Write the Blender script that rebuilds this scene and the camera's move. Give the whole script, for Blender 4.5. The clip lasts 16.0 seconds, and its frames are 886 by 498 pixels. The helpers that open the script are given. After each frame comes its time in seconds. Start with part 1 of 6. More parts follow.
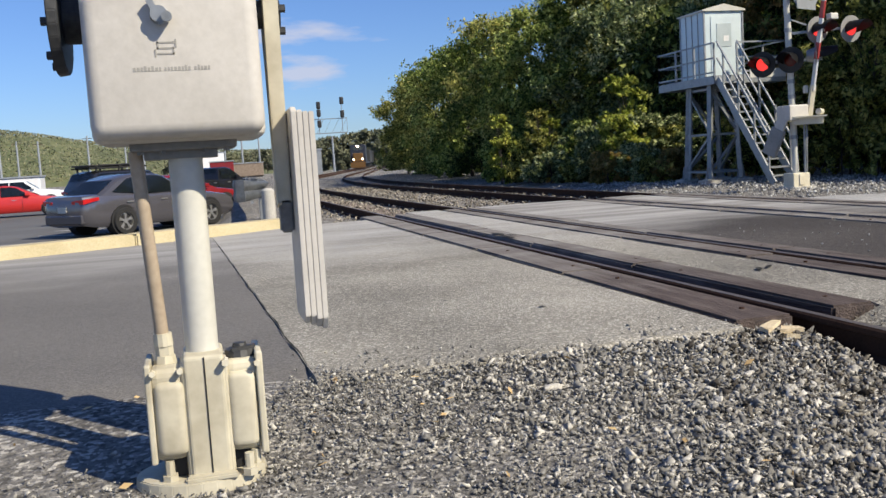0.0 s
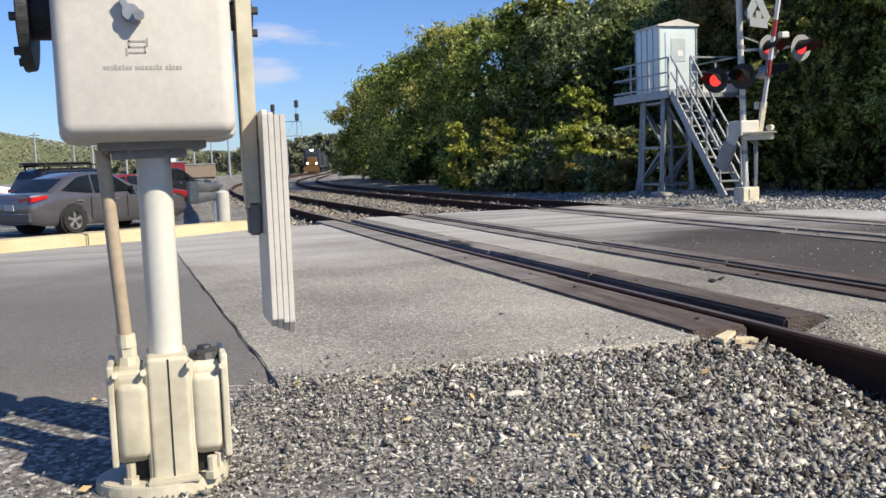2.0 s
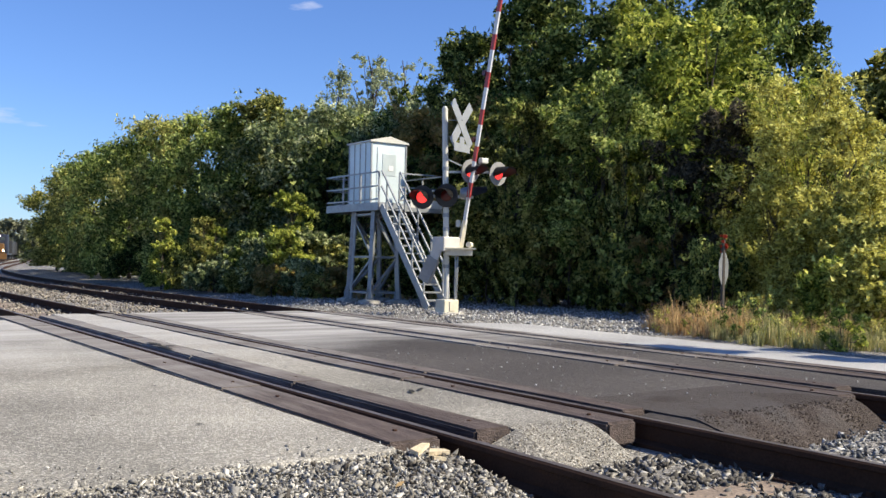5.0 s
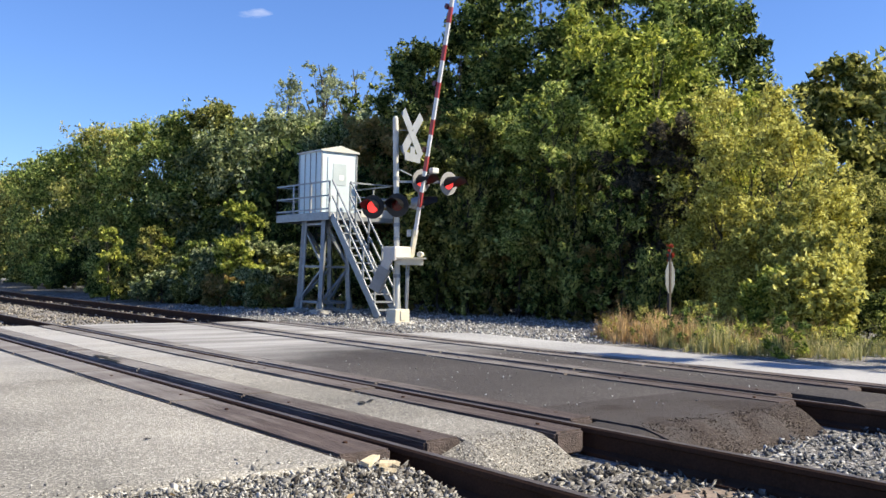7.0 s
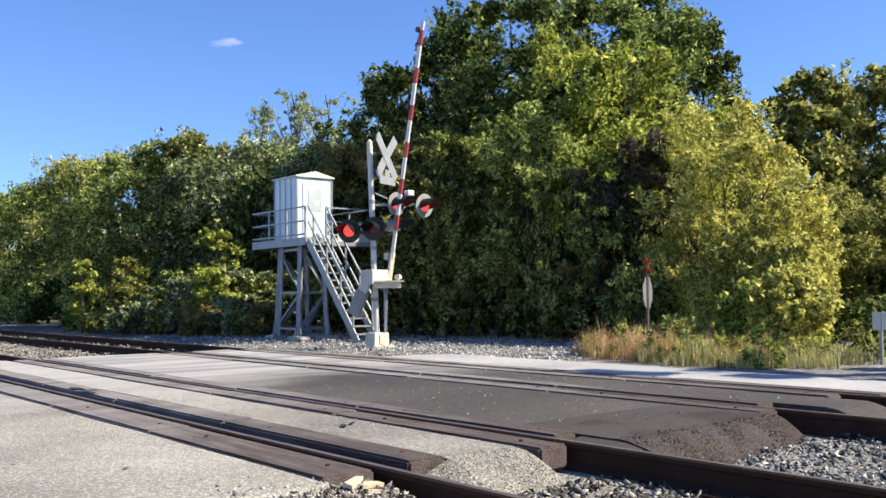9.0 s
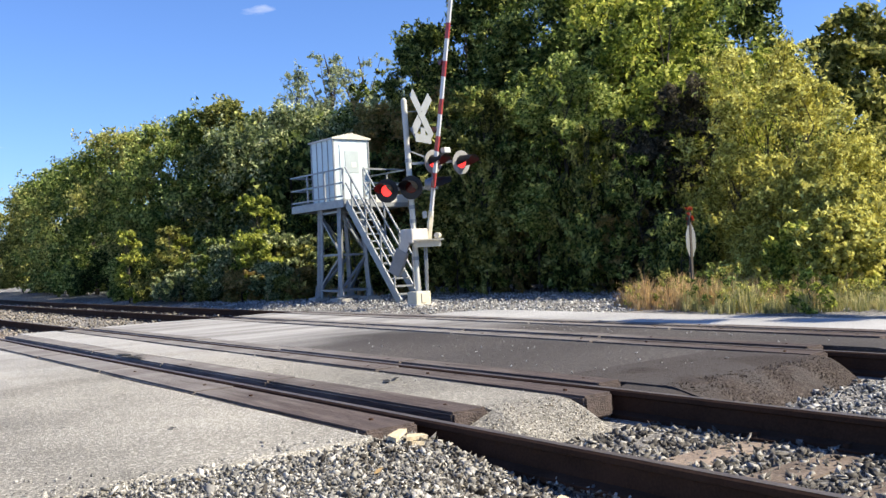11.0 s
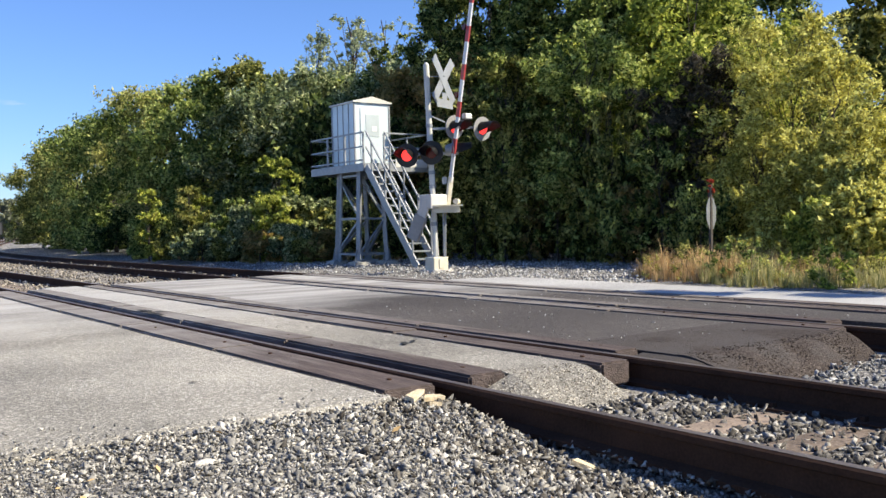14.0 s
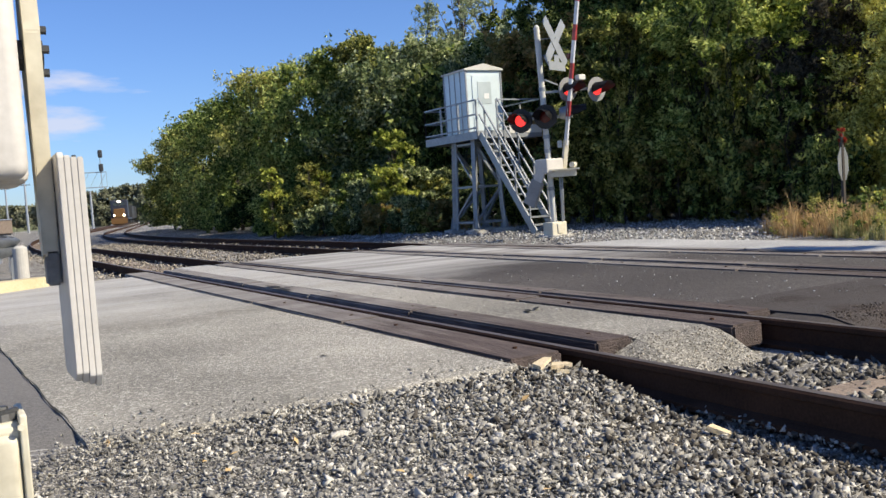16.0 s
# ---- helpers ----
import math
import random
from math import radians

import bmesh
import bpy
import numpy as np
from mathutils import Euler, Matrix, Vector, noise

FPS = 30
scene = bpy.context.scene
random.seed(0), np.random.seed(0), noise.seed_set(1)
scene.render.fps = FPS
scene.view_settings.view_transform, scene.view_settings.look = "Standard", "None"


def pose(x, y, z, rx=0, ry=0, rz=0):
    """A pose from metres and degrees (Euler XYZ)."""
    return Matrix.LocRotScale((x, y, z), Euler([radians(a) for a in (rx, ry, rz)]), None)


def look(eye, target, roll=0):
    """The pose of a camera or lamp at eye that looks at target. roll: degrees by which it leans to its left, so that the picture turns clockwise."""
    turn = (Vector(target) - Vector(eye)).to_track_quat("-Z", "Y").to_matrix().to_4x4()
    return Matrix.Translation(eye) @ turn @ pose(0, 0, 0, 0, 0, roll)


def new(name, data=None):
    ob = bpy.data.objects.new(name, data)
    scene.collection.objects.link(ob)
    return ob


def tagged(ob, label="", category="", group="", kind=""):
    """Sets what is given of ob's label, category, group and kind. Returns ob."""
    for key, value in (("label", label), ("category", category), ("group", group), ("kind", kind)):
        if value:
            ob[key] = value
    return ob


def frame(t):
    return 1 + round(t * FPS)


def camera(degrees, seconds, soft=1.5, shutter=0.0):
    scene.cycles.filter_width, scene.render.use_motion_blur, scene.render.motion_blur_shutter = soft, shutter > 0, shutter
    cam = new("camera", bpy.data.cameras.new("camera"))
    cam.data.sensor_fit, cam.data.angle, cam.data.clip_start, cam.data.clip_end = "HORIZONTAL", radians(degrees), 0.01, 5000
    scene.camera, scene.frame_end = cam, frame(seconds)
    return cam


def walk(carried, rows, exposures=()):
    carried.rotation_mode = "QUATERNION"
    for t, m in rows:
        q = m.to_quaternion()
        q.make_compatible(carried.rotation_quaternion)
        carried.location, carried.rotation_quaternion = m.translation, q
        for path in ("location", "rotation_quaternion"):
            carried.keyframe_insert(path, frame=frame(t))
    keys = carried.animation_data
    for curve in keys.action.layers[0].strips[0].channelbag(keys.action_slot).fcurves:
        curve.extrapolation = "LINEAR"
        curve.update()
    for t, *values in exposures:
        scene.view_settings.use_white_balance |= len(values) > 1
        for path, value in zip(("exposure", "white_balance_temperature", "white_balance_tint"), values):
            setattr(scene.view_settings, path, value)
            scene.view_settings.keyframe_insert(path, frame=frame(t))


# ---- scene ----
cam = camera(50.7, 16.0)

PATH = [
    (0, (0.209, 0.176, 0.959), (0.699, 2.105, 0.766), -3.5),
    (0.5, (0.187, 0.177, 0.937), (0.781, 2.068, 0.666), 0.7),
    (1, (0.173, 0.203, 0.932), (0.811, 2.067, 0.586), 1.2),
    (1.5, (0.164, 0.178, 0.942), (0.73, 2.073, 0.648), -0.8),
    (2, (0.149, 0.171, 0.962), (0.738, 2.073, 0.778), -2.1),
    (2.5, (0.16, 0.171, 0.969), (0.915, 2.02, 0.863), -1.9),
    (3, (0.161, 0.174, 0.964), (1.033, 1.972, 0.9), -0.8),
    (3.5, (0.17, 0.164, 0.971), (1.182, 1.889, 0.975), 0.8),
    (6, (0.115, 0.077, 1.024), (1.276, 1.706, 1.057), 1.3),
    (6.5, (0.106, 0.063, 1.025), (1.284, 1.679, 1.069), 1.3),
    (7, (0.122, 0.07, 1.032), (1.349, 1.648, 1.083), 1.0),
    (7.5, (0.127, 0.07, 1.024), (1.393, 1.618, 1.068), 0.8),
    (8, (0.143, 0.074, 1.031), (1.415, 1.616, 1.094), -0.4),
    (8.5, (0.146, 0.076, 1.019), (1.423, 1.613, 1.097), -1.0),
    (9, (0.128, 0.085, 0.998), (1.392, 1.631, 1.099), -0.7),
    (11.3, (0.207, 0.147, 0.94), (1.399, 1.753, 0.954), -2.9),
    (11.5, (0.181, 0.148, 0.949), (1.341, 1.777, 0.994), -1.7),
    (12, (0.171, 0.146, 0.951), (1.277, 1.811, 1.021), -1.6),
    (12.5, (0.168, 0.138, 0.927), (1.26, 1.814, 0.898), -2.2),
    (13, (0.16, 0.147, 0.923), (1.267, 1.81, 0.845), -1.8),
    (13.5, (0.178, 0.149, 0.917), (1.327, 1.784, 0.844), -1.7),
    (14, (0.172, 0.147, 0.919), (1.336, 1.773, 0.868), -1.3),
    (14.5, (0.176, 0.154, 0.927), (1.32, 1.793, 0.861), -1.8),
    (15, (0.161, 0.156, 0.924), (1.283, 1.812, 0.875), -1.5),
    (15.5, (0.173, 0.175, 0.947), (1.179, 1.904, 0.93), -3.1),
    (16, (0.162, 0.171, 0.934), (1.11, 1.929, 0.823), -4.0),
]
walk(cam, [(t, look(eye, target, roll)) for t, eye, target, roll in PATH],
     exposures=((0, 0.25), (1.0, 0.43), (2.0, 0.45), (3.5, 0.59), (6.0, 0.73), (9.0, 0.93), (11.5, 0.89), (12.5, 0.75), (14.5, 0.84), (16.0, 0.49)))

# ---- world, sun ----
SUN_EL, SUN_AZ = radians(39.5), math.atan2(0.68, -0.73)     # azimuth from +y towards +x
to_sun = Vector((0.68 * math.cos(SUN_EL), -0.73 * math.cos(SUN_EL), math.sin(SUN_EL))).normalized()
world = bpy.data.worlds.new("sky")
scene.world = world
world.use_nodes = True
wn, wl = world.node_tree.nodes, world.node_tree.links
wn.clear()
w_out, w_bg, w_sky = wn.new("ShaderNodeOutputWorld"), wn.new("ShaderNodeBackground"), wn.new("ShaderNodeTexSky")
w_sky.sky_type, w_sky.sun_disc, w_sky.sun_elevation, w_sky.sun_rotation = "NISHITA", False, SUN_EL, SUN_AZ
w_sky.air_density, w_sky.dust_density, w_sky.ozone_density = 1.0, 0.3, 2.5
w_bg.inputs["Strength"].default_value = 0.088
w_co = wn.new("ShaderNodeTexCoord")


def w_math(op, a, b=None, clamp=False):
    n = wn.new("ShaderNodeMath")
    n.operation, n.use_clamp = op, clamp
    for k, v in enumerate((a, b)):
        if v is None:
            continue
        if isinstance(v, (int, float)):
            n.inputs[k].default_value = v
        else:
            wl.new(v, n.inputs[k])
    return n.outputs[0]


w_sep = wn.new("ShaderNodeSeparateXYZ")
wl.new(w_co.outputs["Generated"], w_sep.inputs[0])
w_az = w_math("ARCTAN2", w_sep.outputs[0], w_sep.outputs[1])
w_el = w_math("ARCSINE", w_sep.outputs[2])
w_noise = wn.new("ShaderNodeTexNoise")
w_noise.inputs["Scale"].default_value, w_noise.inputs["Detail"].default_value = 17, 8
w_map = wn.new("ShaderNodeMapping")
w_map.inputs["Scale"].default_value = (1, 1, 4.5)
wl.new(w_co.outputs["Generated"], w_map.inputs[0])
wl.new(w_map.outputs[0], w_noise.inputs[0])
cover = None
# small fair-weather clouds: azimuth, elevation, half width, half height (degrees), strength
for c_az, c_el, c_w, c_h, c_s in ((4.5, 8.0, 8.0, 1.5, 0.8), (7.0, 5.6, 3.6, 1.3, 1.0), (-12.0, 10.5, 4.0, 0.9, 0.8),
                                  (-13, 5.2, 2.5, 0.6, 0.8), (26.3, 15.0, 1.7, 0.75, 0.62), (3.0, 13.6, 2.6, 0.7, 0.7), (12.5, 7.4, 3.2, 0.9, 0.35),
                                  (-40, 14, 14, 4, 0.9), (-75, 20, 16, 5, 1.0), (-130, 15, 18, 4, 0.9), (150, 22, 15, 5, 0.8)):
    dx = w_math("DIVIDE", w_math("SUBTRACT", w_az, radians(c_az)), radians(c_w))
    dy = w_math("DIVIDE", w_math("SUBTRACT", w_el, radians(c_el)), radians(c_h))
    d2 = w_math("ADD", w_math("MULTIPLY", dx, dx), w_math("MULTIPLY", dy, dy))
    m = w_math("MULTIPLY", w_math("SUBTRACT", 1.0, d2, True), c_s)
    cover = m if cover is None else w_math("MAXIMUM", cover, m)
w_fray = w_math("ADD", cover, w_math("MULTIPLY", w_math("SUBTRACT", w_noise.outputs[0], 0.5), 2.4))
w_amt = w_math("MULTIPLY", w_math("MULTIPLY", w_math("SUBTRACT", w_fray, 0.38), 1.5, True), w_math("MULTIPLY", cover, 4.0, True))
w_mix = wn.new("ShaderNodeMix")
w_mix.data_type = "RGBA"
w_mix.inputs[7].default_value = (5.8, 6.1, 7.4, 1)
wl.new(w_math("MULTIPLY", w_amt, 0.8), w_mix.inputs[0])
w_tint = wn.new("ShaderNodeMix")
w_tint.data_type, w_tint.blend_type = "RGBA", "MULTIPLY"
w_tint.inputs[0].default_value = 1.0
w_tint.inputs[7].default_value = (0.63, 0.82, 1.22, 1)
wl.new(w_sky.outputs[0], w_tint.inputs[6])
wl.new(w_tint.outputs[2], w_mix.inputs[6])
wl.new(w_mix.outputs[2], w_bg.inputs["Color"])
wl.new(w_bg.outputs[0], w_out.inputs[0])

sun = new("sun", bpy.data.lights.new("sun", "SUN"))
sun.data.energy, sun.data.angle, sun.data.color = 5.4, radians(0.53), (1.0, 0.90, 0.72)
sun.matrix_world = look(to_sun * 60, (0, 0, 0))

# ---- materials ----


def material(name, c1, c2, rough=0.8, scale=5.0, fine=60.0, bump=0.2, metal=0.0, per_object=0.0, island=0.0, translucent=0.0, bump_scale=None,
             spec=0.4, mottled=0.5, c3=None, coords="Object", contrast=2.6, fade=None, grain=0.0, grain_size=110.0, stretch=None):
    """Two colours mixed by coarse and fine noise, with relief; per_object and island shift the mix at random."""
    m = bpy.data.materials.new(name)
    m.use_nodes = True
    n, l = m.node_tree.nodes, m.node_tree.links
    b = n["Principled BSDF"]
    b.inputs["Roughness"].default_value, b.inputs["Metallic"].default_value = rough, metal
    b.inputs["Specular IOR Level"].default_value = spec
    co = n.new("ShaderNodeTexCoord")
    big, small = n.new("ShaderNodeTexNoise"), n.new("ShaderNodeTexNoise")
    for t, s, d in ((big, scale, 5), (small, fine, 4)):
        t.inputs["Scale"].default_value, t.inputs["Detail"].default_value = s, d
        if stretch:
            mp = n.new("ShaderNodeMapping")
            mp.inputs["Scale"].default_value = stretch
            l.new(co.outputs[coords], mp.inputs[0])
            l.new(mp.outputs[0], t.inputs["Vector"])
        else:
            l.new(co.outputs[coords], t.inputs["Vector"])
    def mth(op, a, c):
        k = n.new("ShaderNodeMath")
        k.operation = op
        for i, v in enumerate((a, c)):
            if isinstance(v, (int, float)):
                k.inputs[i].default_value = v
            else:
                l.new(v, k.inputs[i])
        return k.outputs[0]
    f = mth("ADD", mth("MULTIPLY", big.outputs[0], 1 - mottled), mth("MULTIPLY", small.outputs[0], mottled))
    f = mth("ADD", mth("MULTIPLY", mth("SUBTRACT", f, 0.5), contrast), 0.5)
    if grain:     # single stones of the aggregate
        vo, vs = n.new("ShaderNodeTexVoronoi"), n.new("ShaderNodeSeparateColor")
        vo.inputs["Scale"].default_value = grain_size
        l.new(co.outputs[coords], vo.inputs["Vector"])
        l.new(vo.outputs["Color"], vs.inputs[0])
        g3 = mth("POWER", vs.outputs[0], 2.2)
        f = mth("ADD", f, mth("MULTIPLY", mth("SUBTRACT", g3, 0.31), grain))
    if per_object:
        oi = n.new("ShaderNodeObjectInfo")
        f = mth("ADD", f, mth("MULTIPLY", mth("SUBTRACT", oi.outputs["Random"], 0.5), per_object))
    if island:
        ge = n.new("ShaderNodeNewGeometry")
        f = mth("ADD", f, mth("MULTIPLY", mth("SUBTRACT", ge.outputs["Random Per Island"], 0.5), island))
    ramp = n.new("ShaderNodeValToRGB")
    ramp.color_ramp.elements[0].color, ramp.color_ramp.elements[1].color = (*c1, 1), (*c2, 1)
    if c3:
        ramp.color_ramp.elements[1].position = 0.72
        e = ramp.color_ramp.elements.new(1.0)
        e.color = (*c3, 1)
    l.new(f, ramp.inputs[0])
    colour = ramp.outputs[0]
    if fade:      # second colour that sets in along y, with a ragged edge
        y0, y1, amount, fade_tone = fade
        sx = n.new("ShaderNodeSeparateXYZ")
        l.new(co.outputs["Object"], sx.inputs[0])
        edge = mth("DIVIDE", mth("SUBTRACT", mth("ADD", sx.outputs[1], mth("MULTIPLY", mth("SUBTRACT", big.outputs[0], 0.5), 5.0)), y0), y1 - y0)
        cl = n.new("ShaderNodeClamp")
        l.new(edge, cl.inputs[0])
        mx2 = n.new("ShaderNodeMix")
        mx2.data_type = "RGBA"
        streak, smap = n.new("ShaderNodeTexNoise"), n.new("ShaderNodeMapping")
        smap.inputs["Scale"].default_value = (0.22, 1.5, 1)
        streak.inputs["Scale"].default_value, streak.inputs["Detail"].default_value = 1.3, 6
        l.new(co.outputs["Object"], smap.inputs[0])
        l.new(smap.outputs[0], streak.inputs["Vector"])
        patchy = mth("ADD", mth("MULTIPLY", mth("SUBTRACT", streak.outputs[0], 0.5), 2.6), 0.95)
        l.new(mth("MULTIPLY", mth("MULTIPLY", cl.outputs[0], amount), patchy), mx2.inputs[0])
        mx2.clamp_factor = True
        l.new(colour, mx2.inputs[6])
        mx2.inputs[7].default_value = (*fade_tone, 1)
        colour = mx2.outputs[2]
    l.new(colour, b.inputs["Base Color"])
    if bump:
        bn = n.new("ShaderNodeBump")
        bn.inputs["Strength"].default_value, bn.inputs["Distance"].default_value = bump, bump_scale or 0.01
        l.new(mth("ADD", small.outputs[0], mth("MULTIPLY", g3, 0.6)) if grain else small.outputs[0], bn.inputs["Height"])
        l.new(bn.outputs[0], b.inputs["Normal"])
    if translucent:
        tr, mx = n.new("ShaderNodeBsdfTranslucent"), n.new("ShaderNodeMixShader")
        l.new(ramp.outputs[0], tr.inputs[0])
        mx.inputs[0].default_value = translucent
        l.new(b.outputs[0], mx.inputs[1])
        l.new(tr.outputs[0], mx.inputs[2])
        l.new(mx.outputs[0], n["Material Output"].inputs[0])
    return m


def glowing(name, colour, strength):
    m = bpy.data.materials.new(name)
    m.use_nodes = True
    b = m.node_tree.nodes["Principled BSDF"]
    b.inputs["Base Color"].default_value = (*colour, 1)
    b.inputs["Emission Color"].default_value, b.inputs["Emission Strength"].default_value = (*colour, 1), strength
    return m


M = {}
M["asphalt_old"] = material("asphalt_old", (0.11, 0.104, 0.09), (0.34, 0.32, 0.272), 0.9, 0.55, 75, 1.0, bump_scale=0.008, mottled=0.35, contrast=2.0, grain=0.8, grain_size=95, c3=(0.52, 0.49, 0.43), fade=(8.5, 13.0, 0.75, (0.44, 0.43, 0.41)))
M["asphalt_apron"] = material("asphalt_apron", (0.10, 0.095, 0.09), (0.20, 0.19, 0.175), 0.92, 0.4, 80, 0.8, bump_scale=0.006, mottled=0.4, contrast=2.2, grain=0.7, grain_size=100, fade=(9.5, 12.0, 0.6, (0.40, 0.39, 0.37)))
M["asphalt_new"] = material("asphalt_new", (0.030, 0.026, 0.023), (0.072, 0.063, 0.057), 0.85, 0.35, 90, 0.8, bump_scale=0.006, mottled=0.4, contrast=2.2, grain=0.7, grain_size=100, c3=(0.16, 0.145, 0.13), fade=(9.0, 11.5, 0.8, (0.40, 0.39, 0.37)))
M["asphalt_lot"] = material("asphalt_lot", (0.08, 0.08, 0.08), (0.15, 0.15, 0.15), 0.9, 0.3, 60, 0.4, mottled=0.4)
M["road_pale"] = material("pale_worn_asphalt", (0.216, 0.216, 0.211), (0.414, 0.410, 0.396), 0.85, 0.5, 75, 0.6, bump_scale=0.006, mottled=0.35, contrast=2.0, grain=0.5, grain_size=95, c3=(0.522, 0.513, 0.495))
M["yard_stone"] = material("pale_yard_stone", (0.15, 0.15, 0.148), (0.40, 0.40, 0.39), 0.85, 10, 70, 0.5, island=1.1, bump_scale=0.004, mottled=0.4, c3=(0.60, 0.60, 0.58))
M["crack"] = material("crack", (0.012, 0.012, 0.012), (0.03, 0.03, 0.028), 0.95, 3, 60, 0.5)
M["ground"] = material("ground_gravel", (0.07, 0.066, 0.06), (0.24, 0.228, 0.21), 0.95, 1.2, 30, 1.0, bump_scale=0.03, mottled=0.5, grain=1.0, grain_size=45, c3=(0.42, 0.40, 0.36))
M["stone"] = material("stone", (0.125, 0.121, 0.112), (0.275, 0.265, 0.240), 0.8, 12, 90, 0.4, island=1.2, bump_scale=0.002, mottled=0.4, c3=(0.53, 0.505, 0.45))
M["stone_blue"] = material("blue_grey_ballast", (0.046, 0.049, 0.052), (0.135, 0.14, 0.145), 0.8, 12, 90, 0.4, island=1.2, bump_scale=0.002, mottled=0.4, c3=(0.42, 0.42, 0.41))
M["gauge_stone"] = material("dirty_gauge_ballast", (0.030, 0.027, 0.023), (0.13, 0.12, 0.105), 0.85, 12, 90, 0.4, island=1.2, bump_scale=0.002, mottled=0.4, c3=(0.36, 0.345, 0.31))
M["stone_dark"] = material("rust_stained_stone", (0.024, 0.020, 0.016), (0.10, 0.088, 0.072), 0.85, 12, 90, 0.4, island=1.2, bump_scale=0.002, mottled=0.4, c3=(0.27, 0.25, 0.21))
M["asphalt_patch"] = material("brown_black_asphalt", (0.018, 0.013, 0.010), (0.052, 0.038, 0.030), 0.92, 1.1, 80, 1.0, bump_scale=0.010, mottled=0.5, contrast=2.2, grain=0.6, grain_size=70, c3=(0.12, 0.10, 0.085), fade=(4.30, 4.60, 1.0, (0.056, 0.048, 0.043)))
M["grit"] = material("brown_black_grit", (0.020, 0.014, 0.011), (0.060, 0.045, 0.036), 0.9, 12, 90, 0.4, island=0.9, bump_scale=0.002, c3=(0.13, 0.11, 0.09))
M["ballast"] = material("ballast", (0.095, 0.085, 0.07), (0.27, 0.24, 0.195), 0.9, 10, 70, 0.5, island=1.1, bump_scale=0.004, mottled=0.4, c3=(0.46, 0.41, 0.335))
M["rail"] = material("rusty_rail", (0.030, 0.016, 0.010), (0.075, 0.040, 0.025), 0.92, 4, 70, 0.5, metal=0.0, spec=0.15, bump_scale=0.002)
M["railhead"] = material("worn_rail_head", (0.11, 0.09, 0.075), (0.24, 0.205, 0.18), 0.5, 3, 60, 0.1, metal=0.6)
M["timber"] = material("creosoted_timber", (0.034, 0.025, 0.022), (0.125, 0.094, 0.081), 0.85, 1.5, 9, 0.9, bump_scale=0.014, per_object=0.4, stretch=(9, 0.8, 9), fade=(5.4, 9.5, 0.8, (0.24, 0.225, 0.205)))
M["tie"] = material("weathered_tie", (0.085, 0.064, 0.049), (0.30, 0.235, 0.18), 0.9, 4, 40, 0.8, per_object=0.6, bump_scale=0.01)
M["splinter"] = material("split_wood", (0.45, 0.36, 0.22), (0.75, 0.64, 0.45), 0.85, 8, 60, 0.6)
M["grey_paint"] = material("grey_white_paint", (0.44, 0.415, 0.37), (0.60, 0.57, 0.52), 0.5, 2.2, 40, 0.06, mottled=0.3)
M["white_paint"] = material("silver_white_paint", (0.49, 0.48, 0.425), (0.63, 0.62, 0.56), 0.42, 2, 35, 0.05, mottled=0.3)
M["cast_cream"] = material("dirty_cream_casting", (0.34, 0.30, 0.215), (0.57, 0.53, 0.41), 0.55, 5, 26, 0.2, mottled=0.25, bump_scale=0.003, c3=(0.66, 0.62, 0.50), contrast=2.0)
# grey paint darkened to stand in for the shadow under the housing
M["bracket_grey"] = material("shaded_grey_bracket", (0.13, 0.125, 0.115), (0.24, 0.23, 0.21), 0.6, 6, 40, 0.1)
M["cream_paint"] = material("cream_paint", (0.52, 0.475, 0.36), (0.68, 0.64, 0.51), 0.5, 4, 30, 0.05, mottled=0.3)
M["pipe_tan"] = material("tan_conduit", (0.30, 0.24, 0.17), (0.42, 0.34, 0.25), 0.6, 5, 50, 0.1)
M["galv"] = material("galvanised_steel", (0.22, 0.235, 0.245), (0.36, 0.375, 0.385), 0.45, 5, 30, 0.06, metal=0.55)
M["alu"] = material("aluminium_sheet", (0.50, 0.59, 0.61), (0.66, 0.74, 0.75), 0.42, 1.5, 30, 0.04, metal=0.25, mottled=0.3)
M["grey_panel"] = material("worn_panel", (0.20, 0.20, 0.19), (0.32, 0.31, 0.29), 0.6, 3, 40, 0.05)
M["ghost"] = material("faded_panel", (0.36, 0.42, 0.43), (0.47, 0.53, 0.54), 0.5, 3, 40, 0.03, metal=0.2)
M["black"] = material("black_paint", (0.012, 0.012, 0.013), (0.03, 0.03, 0.03), 0.5, 5, 60, 0.05)
M["dark_steel"] = material("dark_steel", (0.03, 0.032, 0.034), (0.07, 0.07, 0.07), 0.55, 5, 50, 0.15, metal=0.4)
M["red_lens"] = glowing("lit_red_lens", (1.0, 0.045, 0.04), 1.0)
M["red_dim"] = material("dark_red_lens", (0.06, 0.006, 0.006), (0.10, 0.010, 0.010), 0.2, 5, 40, 0.0)
M["red_tape"] = material("red_reflective_tape", (0.30, 0.035, 0.035), (0.44, 0.07, 0.065), 0.4, 5, 40, 0.03)
M["white_tape"] = material("white_reflective_tape", (0.62, 0.62, 0.60), (0.78, 0.78, 0.75), 0.4, 5, 40, 0.03)
M["sign_back"] = material("sign_aluminium", (0.27, 0.29, 0.31), (0.40, 0.42, 0.44), 0.45, 4, 40, 0.03, metal=0.4)
M["post_dark"] = material("dark_post", (0.03, 0.027, 0.022), (0.07, 0.06, 0.05), 0.7, 5, 60, 0.2)
M["yellow_kerb"] = material("yellow_painted_concrete", (0.44, 0.37, 0.21), (0.60, 0.52, 0.34), 0.85, 3, 40, 0.4, mottled=0.5)
